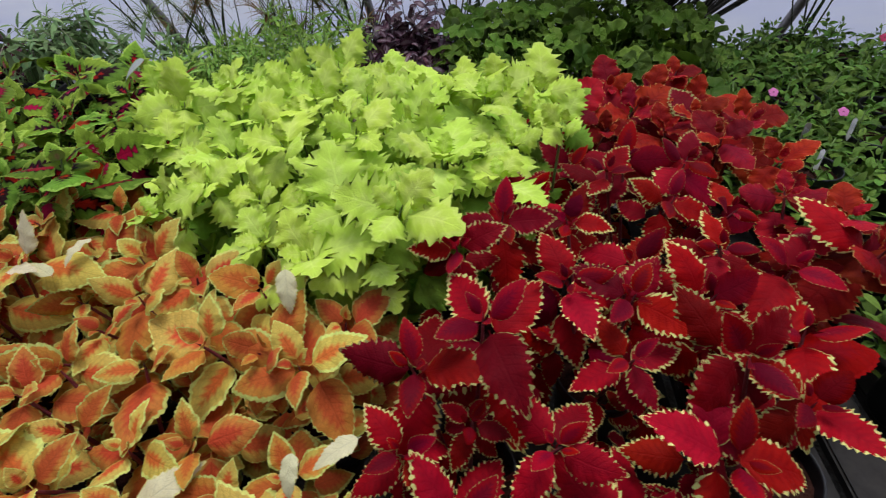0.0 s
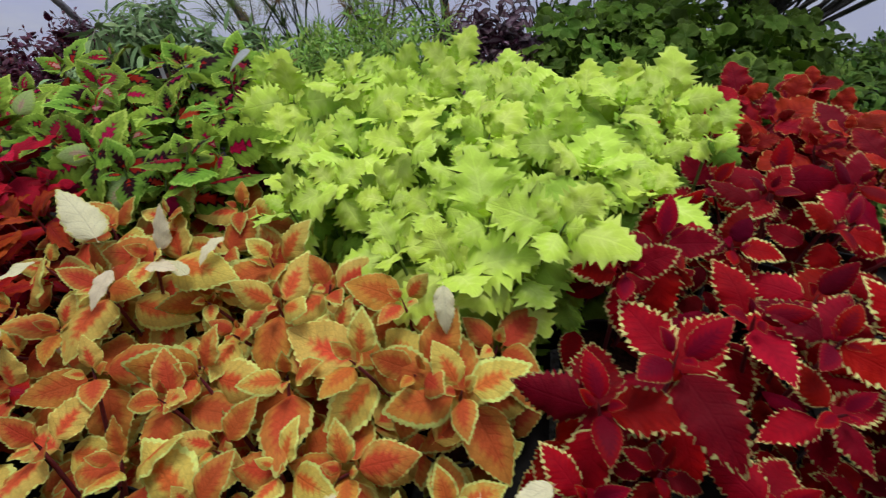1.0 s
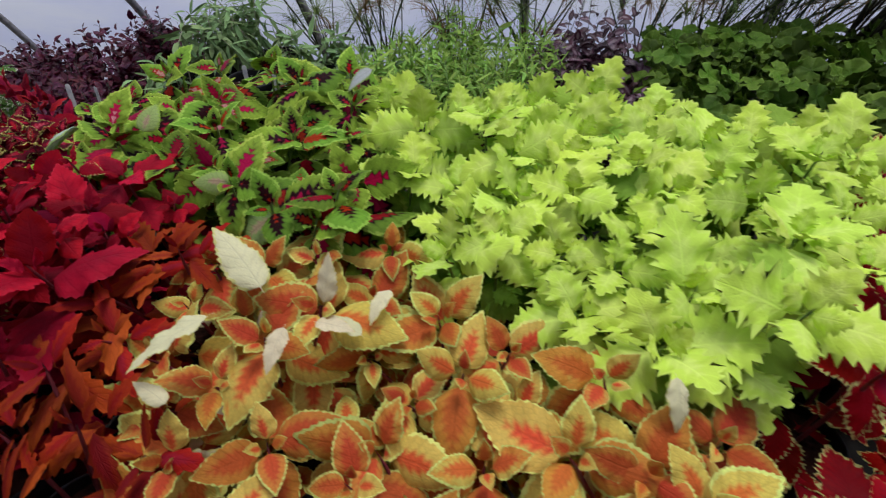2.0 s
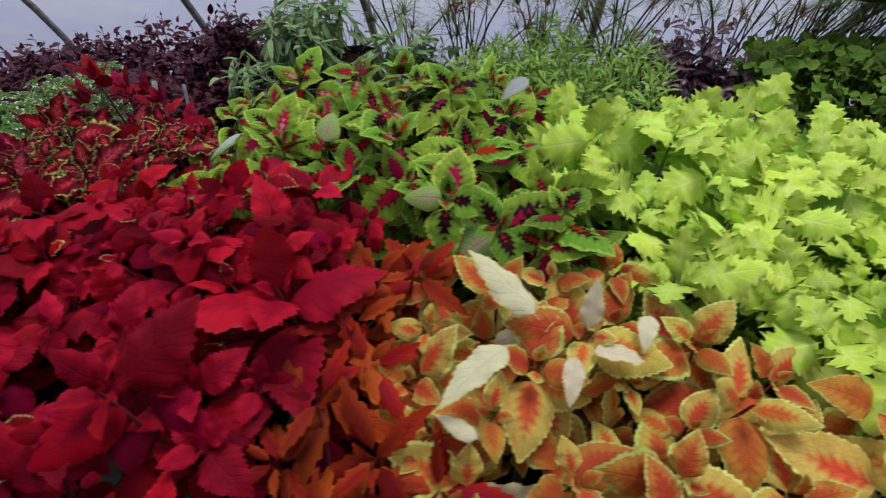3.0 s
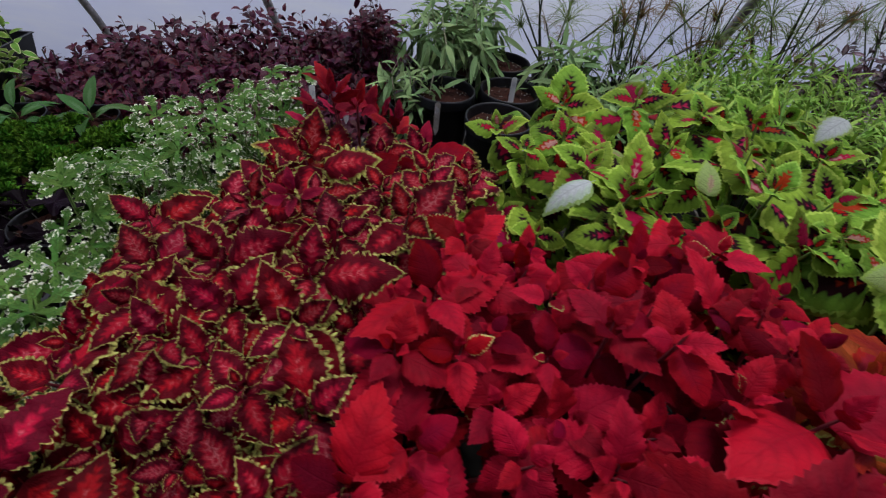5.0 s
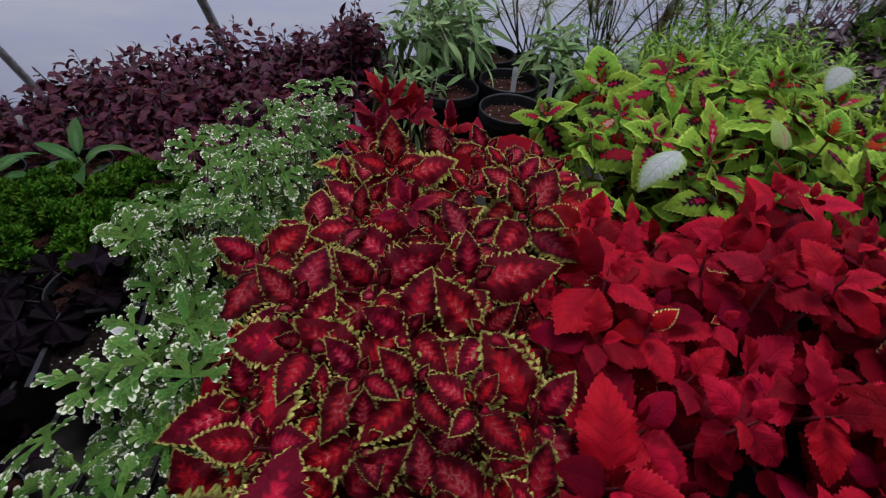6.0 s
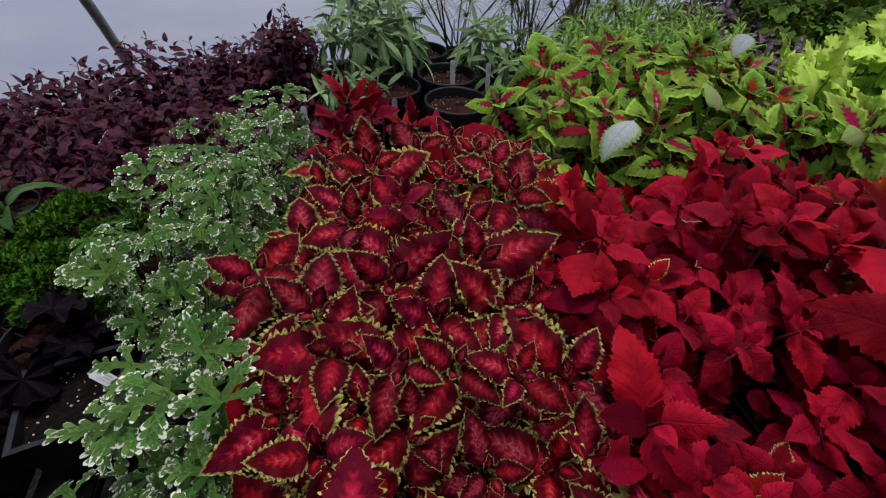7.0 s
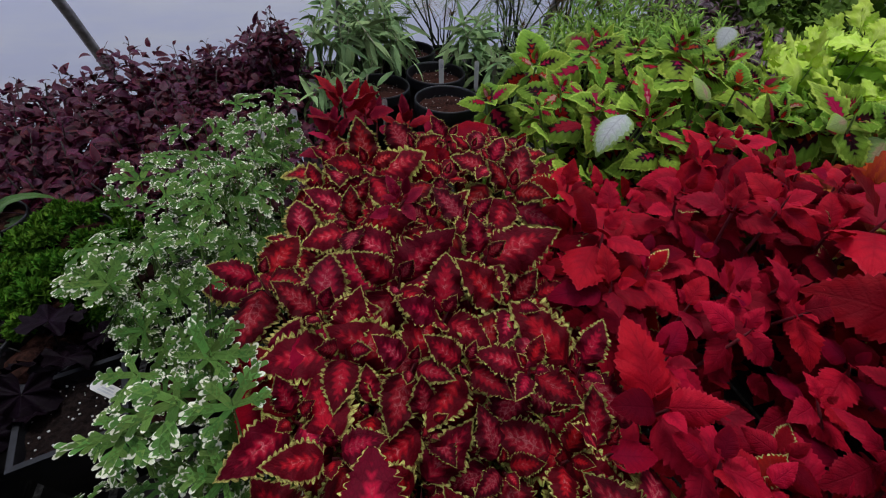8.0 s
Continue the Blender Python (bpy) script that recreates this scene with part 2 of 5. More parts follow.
M_NARROW = leaf_material("burnt_orange_leaf", (0.35, 0.036, 0.009), (0.42, 0.050, 0.011), 0.06, 0.05, (0.30, 0.019, 0.012), 0.45, vary=0.4, hue=0.012, veins=7)
M_DARK = leaf_material("maroon_frilled_leaf", (0.105, 0.002, 0.009), (0.56, 0.52, 0.14), 0.10, 0.05, (0.44, 0.006, 0.024), 0.34, (0.76, 0.18, 0.19), vary=0.4, veins=8, hue=0.006, net=0.08, streak=0.17, lattice=(0.10, 0.022, 0.010), beads=12, heart=0.38)
M_DARK_OLD = leaf_material("greened_frilled_leaf", (0.12, 0.003, 0.010), (0.52, 0.51, 0.115), 0.20, 0.06, (0.44, 0.008, 0.024), 0.36, (0.76, 0.22, 0.20), vary=0.4, veins=8, hue=0.008, net=0.08, streak=0.17, lattice=(0.09, 0.030, 0.010), beads=11, heart=0.40)
M_GERANIUM = leaf_material("variegated_geranium_leaf", (0.105, 0.205, 0.044), (0.80, 0.81, 0.60), 0.15, 0.06, (0.085, 0.18, 0.034), 0.5, vary=0.4, veins=5, vein=-0.1)
M_PELARGONIUM = leaf_material("ivy_geranium_leaf", (0.085, 0.155, 0.016), (0.13, 0.215, 0.03), 0.08, 0.06, (0.065, 0.135, 0.010), 0.4, vary=0.55, veins=5, rough=0.5, specular=0.10, hue=0.012)
M_BURGUNDY = leaf_material("burgundy_leaf", (0.118, 0.005, 0.026), (0.17, 0.014, 0.044), 0.08, 0.05, None, vary=0.7, hue=0.03, veins=6, rough=0.40, specular=0.30, blotch_colour=(0.055, 0.006, 0.020), blotch=1.2)
M_PURPLE = leaf_material("purple_leaf", (0.085, 0.024, 0.042), None, centre=(0.26, 0.18, 0.20), reach=0.45, vary=0.6, veins=7, rough=0.36, specular=0.4)
M_HEUCHERA = leaf_material("dark_purple_leaf", (0.007, 0.003, 0.006), None, centre=(0.010, 0.004, 0.009), reach=0.4, vary=0.4, veins=5, rough=0.5, specular=0.06)
M_PARSLEY = leaf_material("parsley_leaf", (0.046, 0.135, 0.011), (0.095, 0.23, 0.019), 0.2, 0.1, None, vary=0.3, veins=4)
M_GREY = leaf_material("grey_green_leaf", (0.25, 0.38, 0.15), (0.34, 0.47, 0.22), 0.08, 0.05, None, vary=0.4, veins=6)
M_FEATHER = leaf_material("feathery_green_leaf", (0.31, 0.49, 0.095), None, vary=0.35, veins=5)
M_PERIWINKLE = leaf_material("periwinkle_leaf", (0.125, 0.235, 0.034), (0.17, 0.29, 0.05), 0.07, 0.04, None, vary=0.45, veins=5, rough=0.5, specular=0.14)
M_LONG = leaf_material("long_green_leaf", (0.055, 0.13, 0.032), None, centre=(0.10, 0.19, 0.07), reach=0.3, vary=0.3, veins=11, rough=0.36)
M_SHRUB = leaf_material("cream_edged_leaf", (0.20, 0.38, 0.06), (0.66, 0.68, 0.32), 0.18, 0.12, None, vary=0.25, veins=5)
M_RAY = leaf_material("papyrus_ray", (0.17, 0.24, 0.07), None, vary=0.4, veins=3)
M_RAY_BROWN = leaf_material("brown_papyrus_ray", (0.22, 0.13, 0.05), None, vary=0.4, veins=3)
M_PINK = plain_material("pink_petal", (0.78, 0.20, 0.48), 0.6, 0, 60, 0.15, 0.1)
M_DEEP_PINK = plain_material("crimson_petal", (0.50, 0.02, 0.09), 0.6, 0, 60, 0.15, 0.1)


# ---- mesh helpers ----
BENCH = 0.78


def mesh_from(name, verts, faces, material, uvs=None, rims=None, smooth=True):
    me = bpy.data.meshes.new(name)
    me.from_pydata([tuple(v) for v in verts], [], [tuple(int(i) for i in f) for f in faces])
    loops = np.empty(len(me.loops), dtype=np.int32)
    me.loops.foreach_get("vertex_index", loops)
    if uvs is not None:
        layer = me.uv_layers.new(name="along")
        layer.data.foreach_set("uv", np.asarray(uvs, dtype=np.float32)[loops].ravel())
        layer = me.uv_layers.new(name="rim")
        pair = np.stack([np.asarray(rims), np.zeros(len(rims))], 1).astype(np.float32)
        layer.data.foreach_set("uv", pair[loops].ravel())
    if smooth:
        me.polygons.foreach_set("use_smooth", [True] * len(me.polygons))
    me.materials.append(material)
    me.update()
    return me


def from_bm(name, bm, material, smooth=False):
    me = bpy.data.meshes.new(name)
    bm.normal_update()
    bm.to_mesh(me)
    bm.free()
    if smooth:
        me.polygons.foreach_set("use_smooth", [True] * len(me.polygons))
    me.materials.append(material)
    return me


def child(name, me, parent, m, label=""):
    """One mesh object under a thing, at the world pose m."""
    ob = new(name, me)
    ob.parent = parent
    above = parent.matrix_basis if parent.parent is None else parent.parent.matrix_basis @ parent.matrix_basis
    ob.matrix_basis = above.inverted() @ m
    return tagged(ob, label)


def thing(name, at, label, category, group="", kind=""):
    ob = new(name)
    ob.empty_display_size = 0.02
    ob.matrix_basis = Matrix.Translation(at)
    return tagged(ob, label, category, group, kind)


def box_bm(size, at=(0, 0, 0), bevel=0.0):
    bm = bmesh.new()
    bmesh.ops.create_cube(bm, size=1.0)
    bmesh.ops.scale(bm, vec=size, verts=bm.verts)
    if bevel:
        bmesh.ops.bevel(bm, geom=bm.edges, offset=bevel, segments=2, affect="EDGES")
    bmesh.ops.translate(bm, vec=at, verts=bm.verts)
    return bm


def tube(points, radii, sides=6):
    """Vertices and faces of a tube along points."""
    verts, faces = [], []
    count = len(points)
    for i, p in enumerate(points):
        ahead = (Vector(points[min(i + 1, count - 1)]) - Vector(points[max(i - 1, 0)])).normalized()
        turn = ahead.to_track_quat("Z", "Y").to_matrix()
        for k in range(sides):
            a = 2 * math.pi * k / sides
            verts.append(Vector(p) + turn @ Vector((radii[i] * math.cos(a), radii[i] * math.sin(a), 0)))
    for i in range(count - 1):
        for k in range(sides):
            faces.append((i * sides + k, i * sides + (k + 1) % sides, (i + 1) * sides + (k + 1) % sides, (i + 1) * sides + k))
    faces.append(tuple(range((count - 1) * sides, count * sides)))
    return verts, faces


def lathe(profile, sides=28):
    verts, faces = [], []
    for r, z in profile:
        for k in range(sides):
            a = 2 * math.pi * k / sides
            verts.append((r * math.cos(a), r * math.sin(a), z))
    for i in range(len(profile) - 1):
        for k in range(sides):
            faces.append((i * sides + k, i * sides + (k + 1) % sides, (i + 1) * sides + (k + 1) % sides, (i + 1) * sides + k))
    return verts, faces


def blade(length, width, p=0.55, q=0.8, teeth=9, depth=0.10, droop=40.0, fold=0.25, ruffle=0.0, seed=0, petiole=0.08, rise=13.0, scallop=False, curl=0.0):
    """A leaf along +y, face up: vertices, faces, along-uv and rim distance. Teeth cut its edge; it arches by droop degrees."""
    rng = random.Random(seed)
    beat = 3 if scallop else 2
    steps = max(4, beat * teeth) if teeth else 6
    us = [i / steps for i in range(steps + 1)]
    peak = max((u + 1e-6) ** p * (1 - u) ** q for u in us)
    cols = (-1.0, -0.84, -0.45, 0.0, 0.45, 0.84, 1.0) if teeth else (-1.0, -0.5, 0.0, 0.5, 1.0)
    verts, faces, uvs, rims = [], [], [], []
    y = z = 0.0
    phase = rng.uniform(0, 6.28)
    bend = rng.uniform(-0.12, 0.12)
    stations = [(-petiole, 0.02)] + [(u, (u + 1e-6) ** p * (1 - u) ** q / peak) for u in us]
    y, z = -petiole * length, -petiole * length * math.tan(radians(rise))
    last = -petiole
    for i, (u, w) in enumerate(stations):
        tilt = radians(rise - droop * max(u, 0) ** 1.2)
        y += (u - last) * length * math.cos(tilt)
        z += (u - last) * length * math.sin(tilt)
        last = u
        half = max(w, 0.022) * width / 2 if u < 0.97 else 0.0005
        for c in cols:
            reach, push = 1.0, 0.0
            if teeth and abs(c) == 1.0 and 0 < u < 0.98:
                out = i % beat != 1
                amount = depth * rng.uniform(0.4, 1.5)
                reach = 1 + (amount if out else -amount * 1.2)
                push = (0.0 if scallop else 0.45 if out else -0.1) * length / steps
            x = c * half * reach
            lift = fold * abs(x) * (1 - 0.9 * abs(c) * 0.5)
            wavy = ruffle * half * c * c * math.sin(u * 19 + phase + (2.0 if c > 0 else 0.0))
            sag = curl * half * c * c * (1 - 0.4 * u)
            verts.append((x + bend * length * max(u, 0) ** 2, y + push, z + lift + wavy - sag))
            uvs.append((max(u, 0.0), 0.5 + 0.5 * c))
            rims.append((1 - abs(c)) * w if u > 0.02 else 0.3)
    n = len(cols)
    for i in range(len(stations) - 1):
        for k in range(n - 1):
            faces.append((i * n + k, i * n + k + 1, (i + 1) * n + k + 1, (i + 1) * n + k))
    return verts, faces, uvs, rims


def fan(radius, lobes=5, cut=0.35, nicks=3, nick=0.06, cup=0.25, ruffle=0.06, span=165.0, seed=0, tips=0.0, lobed=0.0, sharp=1.3):
    """A round or hand-shaped leaf, its stalk at the origin, pointing along +y, face up."""
    rng = random.Random(seed)
    count = lobes * (nicks * 2)
    rings = (0.0, 0.38, 0.72, 1.0)
    verts, faces, uvs, rims = [], [], [], []
    phase = rng.uniform(0, 6.28)
    tilts = [rng.uniform(0.85, 1.1) for _ in range(lobes + 1)]
    for j in range(count + 1):
        s = j / count
        a = radians(-span + 2 * span * s)
        at = s * lobes
        inside = abs((at % 1.0) - 0.5) * 2
        r = radius * (1 - cut * inside ** sharp) * (0.72 + 0.28 * math.cos(a / 2)) * tilts[min(int(at), lobes)]
        if lobed:
            inner_at = abs(((at * 3.0) % 1.0) - 0.5) * 2
            r *= 1 - lobed * inner_at ** 2.0
        r *= 1 + (nick if j % 2 else -nick)
        for f in rings:
            x, y = math.sin(a) * r * f, math.cos(a) * r * f
            z = cup * radius * f * f * (0.6 + 0.4 * math.cos(2 * math.pi * at)) + ruffle * radius * f * math.sin(a * lobes * 1.5 + phase)
            z -= 0.12 * radius * f ** 3
            verts.append((x, y, z))
            uvs.append((0.2 + 0.8 * f, 0.5 + 0.5 * math.sin(a) * f))
            rims.append(1 - f * (r / radius) ** tips)
    n = len(rings)
    for j in range(count):
        for k in range(n - 1):
            faces.append((j * n + k, j * n + k + 1, (j + 1) * n + k + 1, (j + 1) * n + k))
    return verts, faces, uvs, rims


def cut_leaf(radius, seed=0):
    """A hand of five lobes round a stalk at the origin, each lobe cut into blunt fingers."""
    rng = random.Random(seed)
    vs, fs, us, rs = [], [], [], []
    arch, cup = rng.uniform(0.1, 0.5), rng.uniform(0.05, 0.3)

    def finger(x, y, turn, length, width, root, rims):
        dx, dy = math.sin(turn), math.cos(turn)
        start = len(vs)
        for along, half, rim in ((0.0, root, rims[0]), (0.5, 0.46, rims[1]), (0.82, 0.44, rims[2]), (1.0, 0.18, 0.0)):
            for side in (-1, 0, 1):
                px = x + dx * along * length + dy * side * half * width
                py = y + dy * along * length - dx * side * half * width
                r = math.hypot(px, py)
                vs.append(Vector((px, py, cup * r - arch * r * r / radius + 0.15 * abs(side) * half * width)))
                us.append((min(1.0, r / radius), 0.5 + 0.5 * side * half))
                rs.append(rim if side == 0 else rim * 0.6)
        for k in range(3):
            for c in range(2):
                i = start + 3 * k + c
                fs.append((i, i + 1, i + 4, i + 3))

    for k, a in enumerate((-112, -56, 0, 56, 112)):
        a = radians(a + rng.gauss(0, 5))
        long = radius * (0.72, 0.92, 1.0, 0.92, 0.72)[k] * rng.uniform(0.88, 1.08)
        finger(0.0, 0.0, a, long, long * 0.20, 0.42, (0.7, 0.6, 0.3))
        for at, reach in ((0.40, 0.30), (0.60, 0.32), (0.80, 0.22)):
            for side in (-1, 1):
                s0 = (at + rng.uniform(-0.05, 0.05)) * long
                finger(math.sin(a) * s0, math.cos(a) * s0, a + side * radians(rng.uniform(36, 54)), long * reach * rng.uniform(0.8, 1.2), long * 0.14, 0.5, (0.6, 0.42, 0.18))
    return vs, fs, us, rs


def leaf_set(name, material, shapes):
    return [mesh_from(name, *s[:2], material, s[2], s[3]) for s in shapes]


def joined(name, shapes, poses, material, picks):
    """Many small leaves as one mesh."""
    vs, fs, us, rs, base = [], [], [], [], 0
    ready = [(np.asarray([tuple(v) for v in s[0]], dtype=float), s[1], np.asarray(s[2]), np.asarray(s[3])) for s in shapes]
    for m, pick in zip(poses, picks):
        v, f, uv, rim = ready[pick % len(ready)]
        a = np.array(m)
        vs.append(v @ a[:3, :3].T + a[:3, 3])
        fs.extend([tuple(i + base for i in face) for face in f])
        us.append(uv)
        rs.append(rim)
        base += len(v)
    return mesh_from(name, np.concatenate(vs), fs, material, np.concatenate(us), np.concatenate(rs))


def inside(x, y, poly):
    hit = False
    for (x0, y0), (x1, y1) in zip(poly, poly[1:] + poly[:1]):
        if (y0 > y) != (y1 > y) and x < (x1 - x0) * (y - y0) / (y1 - y0) + x0:
            hit = not hit
    return hit


def spread(poly, gap, rng, taken=(), tries=1500):
    """Points within poly, at least gap apart and away from those taken."""
    xs, ys = [p[0] for p in poly], [p[1] for p in poly]
    out, old = [], list(taken)
    for _ in range(tries):
        x, y = rng.uniform(min(xs), max(xs)), rng.uniform(min(ys), max(ys))
        if inside(x, y, poly) and all((x - a) ** 2 + (y - b) ** 2 > gap * gap for a, b in old):
            out.append((x, y))
            old.append((x, y))
    return out


def aim(x, y, z, az, elevation, roll=0.0, size=1.0):
    """A leaf's pose: its tip points to az (degrees from +y, to the left) and up by elevation."""
    return pose(x, y, z, elevation, 0, az) @ pose(0, 0, 0, 0, roll, 0) @ Matrix.Diagonal((size, size, size, 1))


def pot_mesh(name, radius, height):
    r, h = radius, height
    return mesh_from(name, *lathe([(0.0, 0.0), (r * 0.74, 0.0), (r * 0.78, 0.006), (r * 0.93, h * 0.84), (r * 0.99, h * 0.85), (r, h * 0.87),
                                   (r, h - 0.003), (r * 0.985, h), (r * 0.95, h), (r * 0.935, h - 0.004), (r * 0.90, h * 0.80), (r * 0.72, 0.01), (0.0, 0.01)]), M_POT)


def soil_mesh(name, radius, seed):
    rng = random.Random(seed)
    verts, faces = lathe([(radius * f, 0.012 * (1 - f)) for f in (1.0, 0.8, 0.6, 0.4, 0.2, 0.02)], 20)
    verts = [(x, y, z + rng.uniform(-0.003, 0.003)) for x, y, z in verts]
    return mesh_from(name, verts, faces + [tuple(range(len(verts) - 20, len(verts)))], M_SOIL)


def stalk_mesh(name, material, bow=0.12):
    """A stem one metre long, from the origin up."""
    pts = [(bow * math.sin(t * math.pi) * 0.4, 0, t) for t in (0, 0.25, 0.5, 0.75, 1)]
    return mesh_from(name, *tube(pts, [1.0, 0.95, 0.9, 0.8, 0.65], 5), material)


def stalk_pose(a, b, thick):
    """Stretches the unit stem from a to b."""
    a, b = Vector(a), Vector(b)
    way = b - a
    turn = way.to_track_quat("Z", "Y").to_matrix().to_4x4()
    return Matrix.Translation(a) @ turn @ Matrix.Diagonal((thick, thick, way.length, 1))


POT_BIG, POT_SMALL = pot_mesh("pot", 0.068, 0.15), pot_mesh("pot", 0.058, 0.13)
SOIL_BIG, SOIL_SMALL = soil_mesh("soil", 0.062, 3), soil_mesh("soil", 0.053, 4)
STALK_RED, STALK_GREEN, STALK_DARK = stalk_mesh("stem", M_STEM_RED), stalk_mesh("stem", M_STEM_GREEN), stalk_mesh("stem", M_STEM_DARK)


def potted(name, x, y, label, category, group, big=True, deep=1.0):
    """An Empty on the bench with a pot and its soil."""
    ob = thing(name, (x, y, BENCH), label, category, group)
    child("pot", POT_BIG if big else POT_SMALL, ob, Matrix.Translation((x, y, BENCH)) @ Matrix.Diagonal((1, 1, deep, 1)), "black plastic nursery pot")
    child("soil", SOIL_BIG if big else SOIL_SMALL, ob, Matrix.Translation((x, y, BENCH + (0.128 if big else 0.108) * deep)), "dark peat soil")
    return ob


def nearest(points, x, y):
    return min(range(len(points)), key=lambda i: (points[i][0] - x) ** 2 + (points[i][1] - y) ** 2)


# ---- the greenhouse ----
ARC_Y, ARC_Z, ARC_R = -0.33, -0.50, 3.0


def arc_point(x, a, r):
    return (x, ARC_Y + r * math.cos(a), ARC_Z + r * math.sin(a))


LOW = math.asin(0.5 / 3.0)
ANGLES = [LOW + (math.pi - 2 * LOW) * i / 40 for i in range(41)]
ground = new("ground", from_bm("ground", box_bm((3000, 3000, 0.4), (0, 0, -0.2)), M_GROUND))
tagged(ground, "dark gravel floor under the benches", "ground", kind="structure")
hoop_me = mesh_from("hoop", *tube([arc_point(0, a, ARC_R) for a in ANGLES], [0.021] * 41, 10), M_STEEL)
for x in (-6.1, -4.97, -3.83, -2.69, -1.65, -0.56, 0.40, 1.36, 2.5, 3.6, 4.75, 5.9):
    hoop = new("hoop", hoop_me)
    hoop.matrix_basis = Matrix.Translation((x, 0, 0))
    tagged(hoop, "grey galvanised steel hoop of the greenhouse frame", "hoop", "greenhouse hoops", "structure")
film_verts, film_faces = [], []
for k, x in enumerate(np.linspace(-7.0, 7.0, 57)):
    for r in (ARC_R + 0.024, ARC_R + 0.030):
        for a in ANGLES:
            film_verts.append(arc_point(x, a, r + 0.004 * math.sin(k * 1.7 + a * 5)))
for k in range(56):
    for side in range(2):
        for i in range(40):
            b = (k * 2 + side) * 41 + i
            film_faces.append((b, b + 1, b + 83, b + 82))
film = new("wall_north", mesh_from("wall_north", film_verts, film_faces, M_FILM))
film.visible_shadow = False
tagged(film, "milky white poly film stretched over the hoops", "greenhouse film", kind="structure")
for name, x in (("wall_east", 7.05), ("wall_west", -7.05)):
    ring = [arc_point(x, a, ARC_R + 0.03) for a in ANGLES]
    back = [arc_point(x + 0.01, a, ARC_R + 0.03) for a in ANGLES]
    n = len(ring)
    sides = [(i, (i + 1) % n, n + (i + 1) % n, n + i) for i in range(n)]
    end = new(name, mesh_from(name, ring + back, [tuple(range(n)), tuple(range(2 * n - 1, n - 1, -1))] + sides, M_FILM, smooth=False))
    end.visible_shadow = False
    tagged(end, "milky white poly film end wall", "greenhouse film", kind="structure")

# unseen wall, added to cut light from behind the camera and darken the front plants
south = new("wall_south", from_bm("wall_south", box_bm((13.9, 0.04, 2.3), (0, -0.85, 1.15), 0.004), M_WOOD))
tagged(south, "unseen dark board wall added to block light from the south", "wall", kind="structure")

hose_pts = []
for k in range(25):
    x = -0.57 + 1.93 * k / 24
    hose_pts.append((x, 1.70, 1.281 + 0.30 * ((x - 0.22) / 0.95) ** 2))
hose = new("irrigation_hose", mesh_from("irrigation_hose", *tube(hose_pts, [0.013] * 25, 10), M_POT))
tagged(hose, "black irrigation hose sagging between the greenhouse hoops", "hose")

bench = thing("bench", (-0.9, 1.1, 0), "weathered wooden slatted plant bench", "bench")
slat_me = from_bm("slat", box_bm((0.09, 2.32, 0.022), (0, 0, 0), 0.004), M_WOOD)
rail_me = from_bm("rail", box_bm((5.96, 0.05, 0.09), (0, 0, 0), 0.005), M_WOOD)
leg_me = from_bm("leg", box_bm((0.08, 0.08, 0.655), (0, 0, 0), 0.005), M_WOOD)
stub_me = from_bm("slat", box_bm((0.09, 1.66, 0.022), (0, -0.09, 0), 0.004), M_WOOD)
short_me = from_bm("slat", box_bm((0.09, 1.84, 0.022), (0, 0, 0), 0.004), M_WOOD)
back_me = from_bm("rail", box_bm((4.9, 0.05, 0.09), (0, 0, 0), 0.005), M_WOOD)
for k in range(54):
    child("slat", stub_me if k < 6 else short_me if k < 10 else slat_me, bench, Matrix.Translation((-3.49 + 0.11 * k, 0.80 if k < 10 else 1.04, BENCH - 0.0125)))
for y in (-0.08, 1.04, 2.15):
    child("rail", back_me if y > 2 else rail_me, bench, Matrix.Translation((-0.05 if y > 2 else -0.585, y, BENCH - 0.07)))
    for x in (-2.4 if y > 2 else -3.46, -1.7, -0.4, 0.9, 2.3):
        child("leg", leg_me, bench, Matrix.Translation((x, y, 0.3275)))

# ---- coleus ----
ROSETTE = ((0.30, 52, 0.0), (0.62, 27, 0.007), (0.98, 5, 0.020), (1.06, -15, 0.048), (0.94, -32, 0.092))
TAKEN = []


